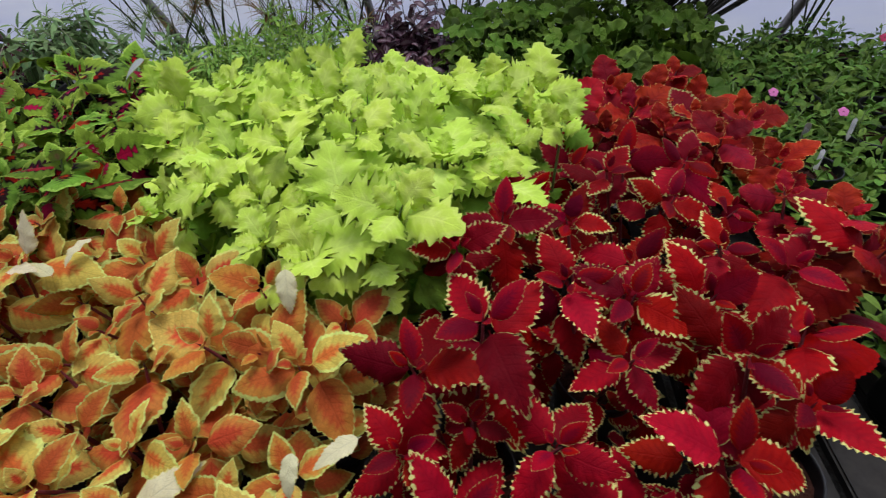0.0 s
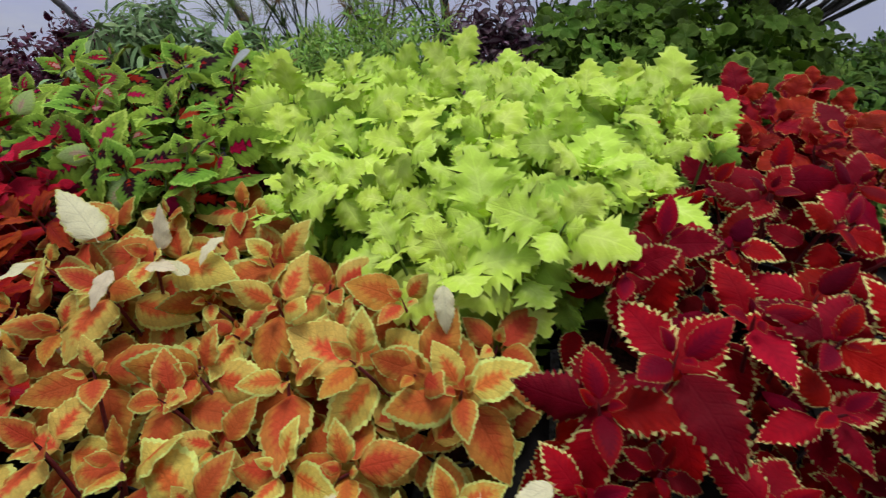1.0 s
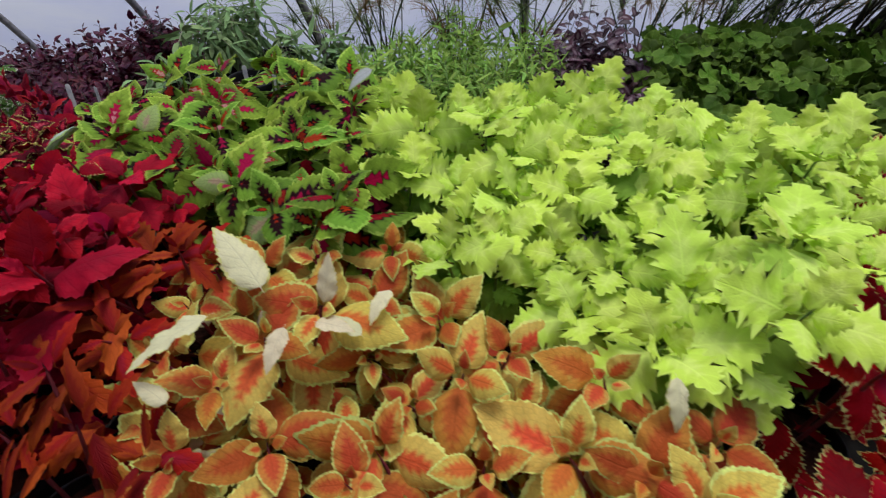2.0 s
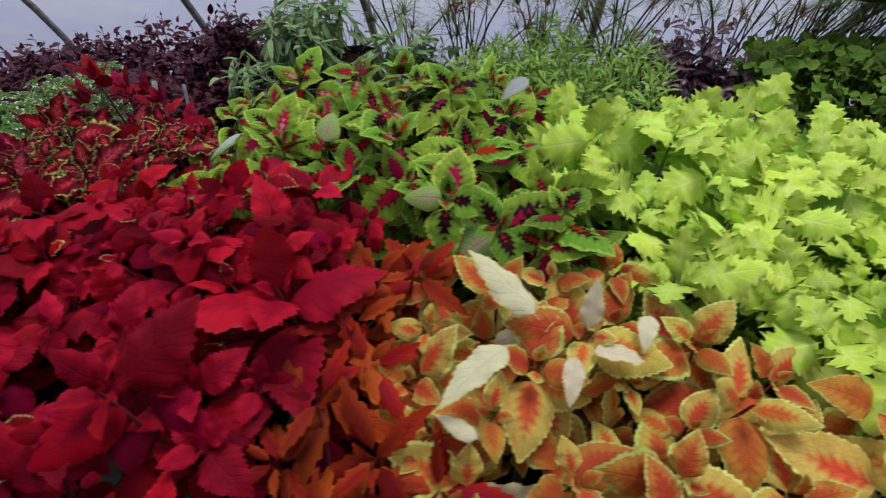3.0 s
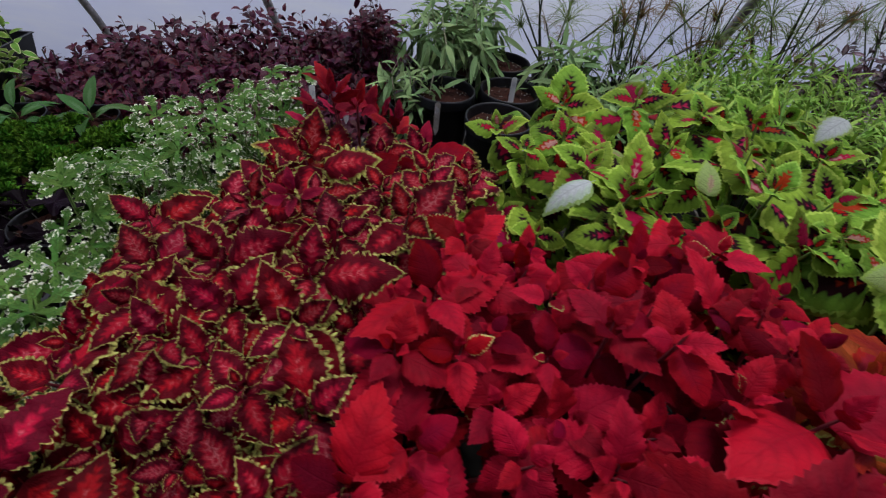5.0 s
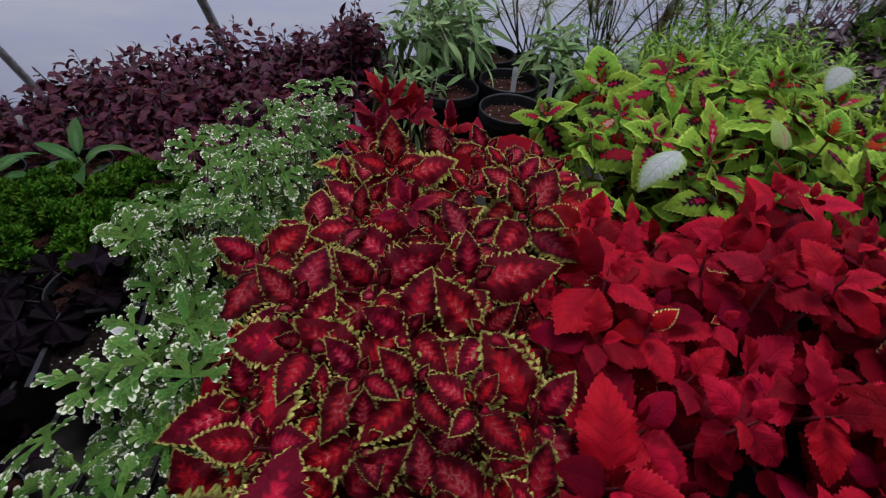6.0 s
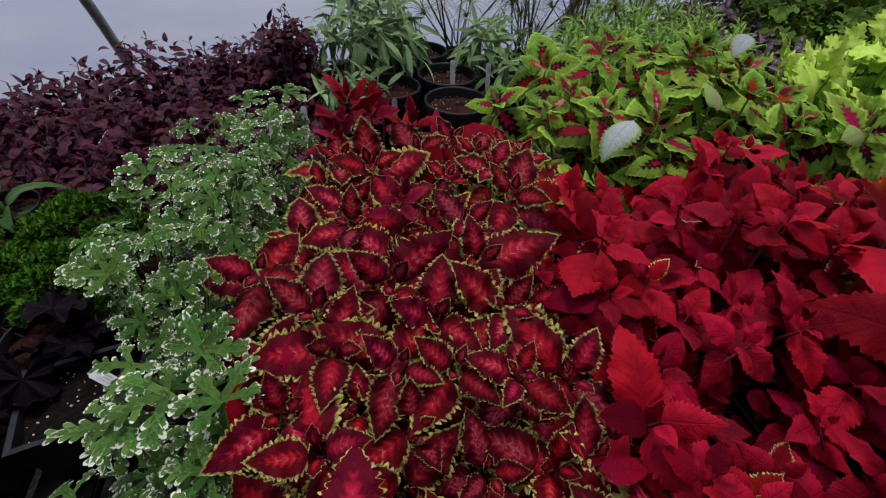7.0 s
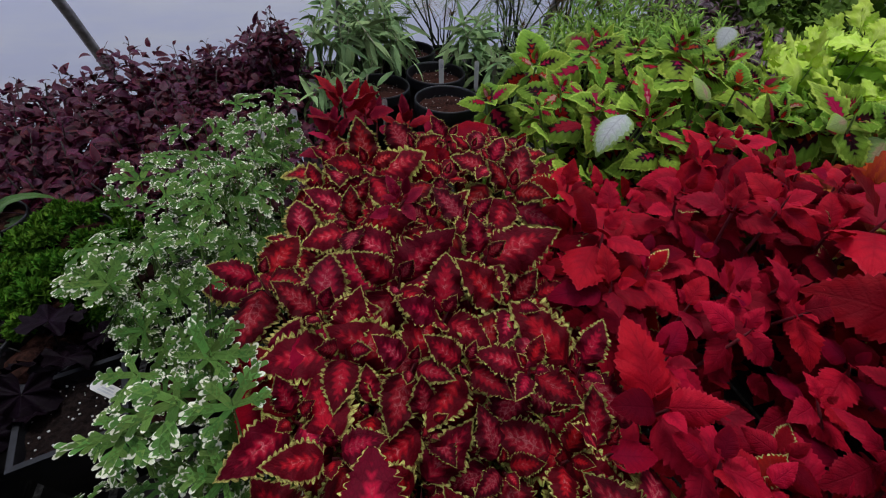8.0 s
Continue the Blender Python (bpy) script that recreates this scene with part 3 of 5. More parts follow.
def coleus(label, region, heroes, height, size, gap, meshes, odd, seed, pot_gap=0.21, stalk=STALK_RED, pairs=ROSETTE, tilt=9.0, lift=0.02, under_count=4, extras=(), old=None, young=None, lean=22.0, wild=1.0, vary=(0.68, 1.18), deep=(0.12, 0.26)):
    """A patch of coleus: pots over the region, each with stems that end in crossed pairs of leaves. odd: (chance, meshes) of unusual leaves.
    heroes: the shoots known one by one, as (x, y) or (x, y, height, turn, size)."""
    rng = random.Random(seed)
    known = [(h[0], h[1]) for h in heroes]
    tips = list(heroes) + spread(region, gap, rng, known + TAKEN)
    TAKEN.extend((t[0], t[1]) for t in tips)
    pots = spread(region, pot_gap, rng)
    plants = [potted("coleus_plant", x, y, label, "coleus", "coleus plants") for x, y in pots]
    meshes, shapes, skin = meshes
    # old skins the lower leaves and undergrowth; the chartreuse one carries painted shade
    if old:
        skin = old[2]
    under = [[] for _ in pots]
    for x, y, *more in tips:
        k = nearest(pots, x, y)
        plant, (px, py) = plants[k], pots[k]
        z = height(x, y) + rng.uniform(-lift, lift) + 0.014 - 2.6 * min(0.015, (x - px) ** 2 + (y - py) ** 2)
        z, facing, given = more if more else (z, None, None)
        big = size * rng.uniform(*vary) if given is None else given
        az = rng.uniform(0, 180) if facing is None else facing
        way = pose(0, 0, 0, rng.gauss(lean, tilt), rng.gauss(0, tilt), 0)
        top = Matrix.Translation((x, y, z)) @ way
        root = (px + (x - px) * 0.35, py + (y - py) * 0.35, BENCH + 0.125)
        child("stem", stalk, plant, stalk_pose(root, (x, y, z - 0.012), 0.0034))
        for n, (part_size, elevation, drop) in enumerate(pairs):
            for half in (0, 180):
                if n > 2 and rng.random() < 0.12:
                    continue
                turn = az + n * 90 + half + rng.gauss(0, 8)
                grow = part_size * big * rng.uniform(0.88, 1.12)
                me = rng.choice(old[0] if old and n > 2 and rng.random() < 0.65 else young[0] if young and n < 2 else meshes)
                for chance, others in odd:
                    if rng.random() < chance:
                        me = rng.choice(others[0])
                reach = 0.004 + 0.08 * 0.085 * grow
                m = top @ pose(0, 0, -drop * big, 0, 0, turn) @ pose(0, reach, 0, elevation + wild * rng.gauss(0, 3 + 8 * part_size), wild * rng.gauss(0, 4 + 9 * part_size), 0) @ Matrix.Diagonal((grow, grow, grow, 1))
                child("leaf", me, plant, m)
        for _ in range(under_count):
            turn, off = rng.uniform(0, 360), rng.uniform(0.0, 0.045)
            spot = (x + off * math.cos(turn), y + off * math.sin(turn), z - rng.uniform(*deep))
            under[k].append(aim(*spot, turn * 57.3, rng.gauss(-24, 16), rng.gauss(0, 14), big * rng.uniform(0.6, 1.05)))
    for plant, poses in zip(plants, under):
        if poses:
            inv = plant.matrix_basis.inverted()
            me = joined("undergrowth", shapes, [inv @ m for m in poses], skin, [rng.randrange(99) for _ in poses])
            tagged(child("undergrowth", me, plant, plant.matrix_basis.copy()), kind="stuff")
    for x, y, z, az, elevation, grow, kind in extras:
        child("leaf", rng.choice(kind[0]), plants[nearest(pots, x, y)], aim(x, y, z, az, elevation, rng.gauss(0, 10), grow), "bleached pale leaf")


def coleus_leaves(name, material, length, width, count=6, first=0, **more):
    """Leaf meshes of one kind, and their raw shapes for the joined undergrowth."""
    shapes = [blade(length, width, seed=first + k, droop=(14 + 17 * k) % 56 + 8, fold=(0.22, 0.10, 0.30)[k % 3], curl=(0.0, 0.45, 0.15, 0.6)[k % 4], **more) for k in range(count)]
    return leaf_set(name, material, shapes), shapes, material


picotee = coleus_leaves("leaf", M_PICOTEE, 0.090, 0.054, first=10, teeth=13, depth=0.09, ruffle=0.12, p=0.58, q=1.08)
picotee_young = coleus_leaves("leaf", M_PICOTEE_YOUNG, 0.088, 0.046, first=14, teeth=13, depth=0.04, p=0.6, q=0.95)
rust = coleus_leaves("leaf", M_RUST, 0.090, 0.068, first=20, teeth=13, depth=0.06, ruffle=0.14, p=0.5, q=0.82, scallop=True)
lime = coleus_leaves("leaf", M_LIME, 0.094, 0.074, first=30, teeth=8, depth=0.25, ruffle=0.18, p=0.5, q=0.84)
# same shapes as lime, in the colour darkened to paint shade
lime_shaded = coleus_leaves("leaf", M_LIME_SHADED, 0.094, 0.074, first=30, teeth=8, depth=0.25, ruffle=0.18, p=0.5, q=0.84)
orange = coleus_leaves("leaf", M_ORANGE, 0.074, 0.048, first=40, teeth=12, depth=0.035, ruffle=0.10, p=0.52, q=1.05)
cream = coleus_leaves("leaf", M_CREAM, 0.080, 0.035, first=45, teeth=12, depth=0.05, ruffle=0.14, p=0.5, q=1.0)
kong = coleus_leaves("leaf", M_KONG, 0.088, 0.064, first=50, teeth=13, depth=0.055, ruffle=0.08, p=0.48, q=1.12)
kong_pink = coleus_leaves("leaf", M_KONG_PINK, 0.085, 0.058, first=55, teeth=13, depth=0.04, ruffle=0.12, p=0.5, q=1.2)
kong_light = coleus_leaves("leaf", M_KONG_LIGHT, 0.088, 0.060, first=57, teeth=13, depth=0.05, p=0.45, q=1.0)
kong_pale = coleus_leaves("leaf", M_KONG_PALE, 0.090, 0.064, first=58, teeth=12, depth=0.085, p=0.5, q=1.0)
red = coleus_leaves("leaf", M_RED, 0.092, 0.062, first=60, teeth=13, depth=0.07, ruffle=0.10, p=0.46, q=1.08)
wine = coleus_leaves("leaf", M_WINE, 0.088, 0.062, first=65, teeth=13, depth=0.03, ruffle=0.06, p=0.5, q=0.85)
wine_bright = coleus_leaves("leaf", M_SPROUT, 0.090, 0.040, first=67, teeth=11, depth=0.08, ruffle=0.12, p=0.6, q=0.9)
narrow = coleus_leaves("leaf", M_NARROW, 0.090, 0.029, first=70, teeth=5, depth=0.20, p=0.6, q=1.0)
dark = coleus_leaves("leaf", M_DARK, 0.084, 0.052, first=80, teeth=12, depth=0.13, ruffle=0.22, p=0.50, q=1.10, scallop=True)
dark_old = coleus_leaves("leaf", M_DARK_OLD, 0.086, 0.055, first=86, teeth=11, depth=0.12, ruffle=0.20, p=0.50, q=0.95, scallop=True)

coleus("crimson coleus with scalloped yellow leaf edges in a pot",
       [(-0.04, 0.30), (-0.05, 0.40), (0.0, 0.50), (0.11, 0.58), (0.19, 0.74), (0.34, 0.79), (0.46, 0.73), (0.52, 0.60), (0.54, 0.48), (0.49, 0.34), (0.43, 0.20), (0.38, 0.05), (0.36, 0.0), (-0.04, 0.0)],
       [(-0.019, 0.252, 1.12, 88, 1.10), (0.061, 0.309, 1.144, -150, 1.14), (0.174, 0.40, 1.12, -159, 1.0), (0.252, 0.373, 1.123, -121, 0.9), (0.246, 0.306, 1.085, -149, 0.7),
        (0.358, 0.282, 1.131, 130, 1.05), (0.145, 0.186, 1.085, -126, 0.8), (0.052, 0.219, 1.06, -108, 0.5), (0.018, 0.43, 1.15, 101, 0.8), (0.324, 0.182, 1.10, 90, 0.95),
        (-0.025, 0.177, 1.06, -134, 0.75), (0.186, 0.534, 1.12, -109, 0.8), (0.27, 0.98, 1.12, 70, 0.9), (0.36, 0.60), (0.47, 0.36), (0.42, 0.25), (0.39, 0.13), (0.28, 0.47), (0.48, 0.45), (0.41, 0.50), (0.40, 0.69), (0.26, 0.65), (0.46, 0.60), (0.31, 0.74)],
       lambda x, y: 1.10 + 0.05 * y - (0.35 + 0.5 * (x > 0.25)) * max(0.0, 0.24 - y), 1.05, 0.092, picotee, [(0.05, wine)], 1, under_count=9, young=picotee_young)
coleus("scarlet coleus with broad toothed leaves in a pot",
       [(0.25, 1.04), (0.47, 1.11), (0.58, 0.96), (0.63, 0.75), (0.63, 0.50), (0.59, 0.44), (0.56, 0.50), (0.54, 0.62), (0.47, 0.76), (0.34, 0.82), (0.22, 0.87)],
       [(0.48, 0.89, 1.13, 20, 1.1), (0.415, 1.015, 1.128, 60, 1.1), (0.365, 0.935, 1.125, 120, 1.1), (0.33, 1.03, 1.128, 15, 1.0), (0.50, 0.99, 1.115, 75, 1.05), (0.57, 0.87), (0.57, 0.66), (0.49, 0.78), (0.59, 0.55), (0.41, 0.85), (0.30, 0.87)],
       lambda x, y: 1.095 + 0.045 * y - 0.7 * max(0.0, 0.36 - y), 1.02, 0.078, rust, [(0.05, picotee)], 2, wild=0.8, lift=0.014)
coleus("bright chartreuse coleus with deeply frilled leaves in a pot",
       [(-0.74, 0.88), (-0.54, 0.97), (-0.30, 1.01), (-0.03, 0.93), (0.16, 0.97), (0.23, 0.74), (0.12, 0.56), (-0.02, 0.50), (-0.10, 0.44), (-0.20, 0.42),
        (-0.33, 0.45), (-0.51, 0.53), (-0.60, 0.67)],
       [(-0.188, 0.685, 1.19, 156, 1.0), (-0.067, 0.463, 1.185, -111, 1.05), (-0.306, 0.48, 1.105, 113, 1.05), (-0.494, 0.632, 1.12, 120, 1.0), (-0.305, 0.992, 1.20, 152, 1.05),
        (0.067, 0.886, 1.19, 109, 1.0), (0.078, 0.61, 1.15, -139, 0.9), (-0.328, 0.676, 1.17, -22, 1.0), (-0.223, 0.634, 1.15, 112, 0.8), (-0.047, 0.705, 1.17, -65, 0.9),
        (-0.115, 0.44, 1.11, 127, 0.9), (-0.441, 0.749, 1.19, 112, 0.95), (-0.72, 0.90, 1.17, 161, 1.0), (-0.253, 0.571, 1.12, -100, 0.85),
        (-0.21, 0.86), (0.10, 0.74), (-0.43, 0.56), (-0.53, 0.72), (-0.47, 0.91), (0.16, 0.92), (0.19, 0.76), (-0.63, 0.85), (-0.32, 0.85), (-0.10, 0.87)],
       lambda x, y: 1.05 + 0.165 * min(y, 0.88), 1.0, 0.080, lime, [], 3, stalk=STALK_GREEN, under_count=9, old=lime_shaded, lean=24.0, wild=0.9, tilt=12.0, pairs=((0.40, 58, 0.0), (0.72, 34, 0.006), (1.0, 10, 0.016), (1.0, -16, 0.050), (0.85, -38, 0.105)))
coleus("orange coleus with yellow-green leaf edges and faded leaves",
       [(-0.88, 0.46), (-0.68, 0.60), (-0.50, 0.48), (-0.33, 0.45), (-0.19, 0.37), (-0.10, 0.33), (-0.12, 0.25), (-0.06, 0.0), (-0.78, 0.0), (-0.80, 0.16),
        (-0.86, 0.28), (-0.90, 0.38)],
       [(-0.305, 0.278, 1.10, 69, 1.45), (-0.229, 0.277, 1.09, 151, 1.2), (-0.171, 0.26, 1.095, -61, 1.2), (-0.521, 0.25, 1.06, -93, 1.25), (-0.537, 0.205, 1.07, -170, 1.0),
        (-0.645, 0.381, 1.137, -89, 1.4), (-0.575, 0.367, 1.065, 121, 0.9), (-0.539, 0.128, 1.07, 106, 1.1), (-0.291, 0.169, 1.04, 101, 1.1), (-0.596, 0.532, 1.117, 110, 1.0),
        (-0.369, 0.159, 1.04, 80, 1.1), (-0.65, 0.129, 1.07, 175, 1.0), (-0.645, 0.218, 1.08, 132, 1.1), (-0.268, 0.381, 1.10, -112, 1.1), (-0.77, 0.44, 1.13, 60, 1.1)],
       lambda x, y: 1.03 + 0.17 * y, 1.16, 0.066, orange, [(0.02, cream)], 4, lift=0.028, under_count=10,
       extras=[(-0.719, 0.376, 1.165, 54, 12, 1.5, cream), (-0.748, 0.31, 1.175, 143, -17, 1.3, cream), (-0.665, 0.332, 1.15, 178, -21, 0.75, cream), (-0.638, 0.36, 1.135, -99, 4, 0.75, cream),
               (-0.563, 0.434, 1.135, 167, 0, 0.75, cream), (-0.208, 0.364, 1.155, -167, -40, 0.8, cream), (-0.578, 0.36, 1.125, 71, 4, 0.65, cream),
               (-0.067, 0.17, 1.10, 127, -8, 0.7, cream), (-0.134, 0.148, 1.10, 180, -28, 0.6, cream), (-0.764, 0.222, 1.12, 72, 4, 0.65, cream)])
coleus("green coleus with dark red and pink leaf centres",
       [(-1.50, 0.88), (-1.43, 0.64), (-1.34, 0.55), (-1.23, 0.55), (-1.15, 0.63), (-1.06, 0.64), (-0.99, 0.56), (-0.86, 0.48), (-0.72, 0.47), (-0.64, 0.53), (-0.62, 0.64), (-0.68, 0.82),
        (-0.72, 0.98), (-0.80, 1.12), (-0.95, 1.12), (-1.24, 1.03), (-1.45, 0.97)],
       [(-1.224, 0.678, 1.17, -6, 1.3), (-1.031, 0.779, 1.22, 164, 1.0), (-1.24, 0.598, 1.15, 95, 0.8), (-0.964, 0.622, 1.165, 143, 1.1), (-0.899, 0.668, 1.165, -177, 1.0),
        (-0.862, 1.036, 1.19, -45, 1.5), (-1.394, 0.789, 1.16, 89, 0.7), (-0.778, 0.804, 1.16, -162, 0.9), (-1.325, 0.838, 1.17, 119, 0.9), (-1.04, 0.996, 1.19, 110, 1.0),
        (-0.787, 0.526, 1.175, 123, 1.3), (-0.713, 0.519, 1.162, 176, 1.2), (-0.691, 0.568, 1.194, -133, 1.35), (-1.004, 0.712, 1.20, 39, 1.2), (-0.922, 0.641, 1.16, 145, 0.8)],
       lambda x, y: 1.125 + 0.06 * y - 0.25 * max(0.0, -1.2 - x), 1.22, 0.090, kong, [(0.07, kong_pink), (0.02, kong_light)], 5, stalk=STALK_GREEN, wild=1.1, lift=0.032, tilt=15.0, under_count=7, pairs=((0.32, 46, 0.0), (0.64, 20, 0.006), (0.96, -6, 0.018), (1.04, -27, 0.046), (0.92, -46, 0.088)),
       extras=[(-0.785, 0.985, 1.222, 118, -32, 0.85, kong_pale), (-1.295, 0.66, 1.19, 112, -30, 1.05, kong_pale), (-1.123, 0.66, 1.20, -6, 35, 0.75, kong_light), (-1.226, 0.69, 1.19, 2, 38, 1.05, kong_pink)])
coleus("plain crimson coleus with large velvety leaves",
       [(-1.50, 0.53), (-1.40, 0.57), (-1.24, 0.53), (-1.16, 0.60), (-1.09, 0.62), (-1.01, 0.56), (-1.01, 0.46), (-1.0, 0.35), (-1.03, 0.24), (-1.04, 0.0), (-1.56, 0.0),
        (-1.55, 0.19), (-1.53, 0.28), (-1.56, 0.42)],
       [(-1.053, 0.338, 1.165, -57, 1.45), (-1.479, 0.244, 1.10, 32, 1.0), (-1.363, 0.246, 1.11, -139, 0.62), (-1.227, 0.44, 1.165, 40, 1.2), (-1.111, 0.571, 1.165, -25, 1.1),
        (-1.489, 0.398, 1.17, 134, 1.05), (-1.265, 0.255, 1.11, -14, 0.8), (-1.214, 0.382, 1.185, -177, 0.75), (-1.469, 0.529, 1.15, -123, 0.8), (-1.449, 0.343, 1.14, -162, 0.7),
        (-1.123, 0.471, 1.16, -129, 0.9), (-1.135, 0.349, 1.15, -120, 0.95), (-1.417, 0.385, 1.13, -119, 0.5), (-1.382, 0.488, 1.14, -74, 0.6), (-1.164, 0.159, 1.17, -42, 1.2),
        (-1.068, 0.151, 1.10, -131, 0.75), (-1.084, 0.466, 1.165, -62, 0.7)],
       lambda x, y: 1.065 + 0.2 * min(y, 0.42) + 0.02 * (x > -1.25), 0.90, 0.064, red, [(0.22, wine), (0.02, picotee)], 6, wild=0.85, vary=(0.5, 1.15), lift=0.042, under_count=5)
coleus("burnt orange coleus with narrow jagged leaves",
       [(-0.99, 0.45), (-0.89, 0.50), (-0.82, 0.40), (-0.86, 0.34), (-0.82, 0.24), (-0.77, 0.14), (-0.77, 0.0), (-1.0, 0.0), (-1.00, 0.18), (-0.96, 0.30)],
       [(-0.962, 0.233, 1.105, -104, 1.2), (-0.922, 0.292, 1.105, 42, 0.9), (-0.895, 0.429, 1.147, -138, 1.0), (-0.997, 0.165, 1.06, 133, 0.7), (-0.95, 0.422, 1.14, 43, 1.1), (-0.80, 0.18)],
       lambda x, y: 1.035 + 0.25 * y, 1.2, 0.070, narrow, [(0.04, wine)], 7, wild=0.7, pairs=ROSETTE + ((0.9, 15, 0.034),))
coleus("maroon coleus with pink centres and green scalloped edges",
       [(-1.82, 0.78), (-1.85, 0.69), (-1.88, 0.60), (-1.94, 0.50), (-1.94, 0.39), (-1.91, 0.29), (-1.90, 0.18), (-1.88, 0.04), (-1.58, 0.0), (-1.57, 0.14), (-1.55, 0.20),
        (-1.54, 0.30), (-1.57, 0.42), (-1.50, 0.53), (-1.50, 0.62), (-1.44, 0.74), (-1.56, 0.82), (-1.66, 0.80)],
       [(-1.866, 0.228, 1.11, 3, 1.05), (-1.768, 0.236, 1.10, -63, 0.83), (-1.766, 0.392, 1.15, 137, 1.10), (-1.652, 0.408, 1.15, 104, 1.21), (-1.642, 0.485, 1.15, 48, 0.83),
        (-1.717, 0.276, 1.13, 136, 0.94), (-1.595, 0.246, 1.12, -148, 1.10), (-1.727, 0.336, 1.14, -25, 0.99), (-1.775, 0.287, 1.135, 150, 0.88), (-1.559, 0.543, 1.15, 139, 0.99),
        (-1.84, 0.334, 1.12, 74, 1.21), (-1.859, 0.385, 1.13, -20, 1.05), (-1.642, 0.334, 1.14, -119, 0.99), (-1.644, 0.173, 1.09, 58, 0.88), (-1.60, 0.167, 1.09, -20, 0.88),
        (-1.803, 0.538, 1.13, 83, 0.99), (-1.93, 0.481, 1.11, 161, 1.05), (-1.818, 0.274, 1.09, 82, 0.77)],
       lambda x, y: 1.115 + 0.10 * min(0.0, x + 1.8), 0.94, 0.060, dark, [(0.04, wine)], 8, old=dark_old, wild=0.85, under_count=6, pairs=((0.32, 50, 0.0), (0.66, 26, 0.007), (1.04, 3, 0.020), (1.10, -17, 0.048), (0.94, -34, 0.092)))


coleus("young crimson coleus with upright narrow leaves",
       [(-1.83, 0.80), (-1.66, 0.81), (-1.58, 0.84), (-1.66, 0.93), (-1.80, 0.93)], [(-1.776, 0.834, 1.185, 40, 0.82), (-1.80, 0.79, 1.14, 10, 0.7), (-1.735, 0.86, 1.15, 70, 0.7), (-1.73, 0.54, 1.165, 30, 0.5)],
       lambda x, y: 1.115, 0.72, 0.062, wine_bright, [], 9, pairs=((0.45, 72, 0.0), (0.75, 58, 0.008), (0.95, 40, 0.025), (0.95, 12, 0.055)), under_count=1)


# ---- other plants ----
def mound(name, label, category, region, gap, height, meshes, seed, size=(0.8, 1.15), tilt=22.0, pot_gap=0.22, stalk=STALK_GREEN,
          lower=4, drop=(0.04, 0.14), group="", jitter=0.02, lean=6.0):
    """Pots with round or hand-shaped leaves, each on a stalk of its own, over a region; older leaves below."""
    rng = random.Random(seed)
    meshes, shapes, skin = meshes
    spots = spread(region, gap, rng)
    pots = spread(region, pot_gap, rng)
    plants = [potted(name, x, y, label, category, group or category + " plants") for x, y in pots]
    under = [[] for _ in pots]
    for x, y in spots:
        k = nearest(pots, x, y)
        plant, (px, py) = plants[k], pots[k]
        z = height(x, y) + rng.uniform(-jitter, jitter)
        size_now = rng.uniform(*size)
        az = math.degrees(math.atan2(-(x - px), y - py)) + rng.gauss(0, 45)
        m = pose(x, y, z, rng.gauss(lean, tilt), rng.gauss(0, tilt), 0) @ pose(0, 0, 0, 0, 0, az) @ Matrix.Diagonal((size_now, size_now, size_now, 1))
        child("leaf", rng.choice(meshes), plant, m)
        child("stem", stalk, plant, stalk_pose((px + (x - px) * 0.4, py + (y - py) * 0.4, BENCH + 0.12), (x, y, z - 0.002), 0.0017))
        for _ in range(lower):
            spot = (x + rng.uniform(-0.03, 0.03), y + rng.uniform(-0.03, 0.03), z - rng.uniform(*drop))
            under[k].append(pose(*spot, rng.gauss(6, 28), rng.gauss(0, 28), rng.uniform(0, 360)) @ Matrix.Diagonal((size_now * 0.85,) * 3 + (1,)))
    for plant, poses in zip(plants, under):
        if poses:
            inv = plant.matrix_basis.inverted()
            tagged(child("undergrowth", joined("undergrowth", shapes, [inv @ m for m in poses], skin, [rng.randrange(99) for _ in poses]), plant, plant.matrix_basis.copy()), kind="stuff")
    return plants


def fans(name, material, radius, count=5, first=0, **more):
    shapes = [fan(radius, seed=first + k, **more) for k in range(count)]
    return leaf_set(name, material, shapes), shapes, material


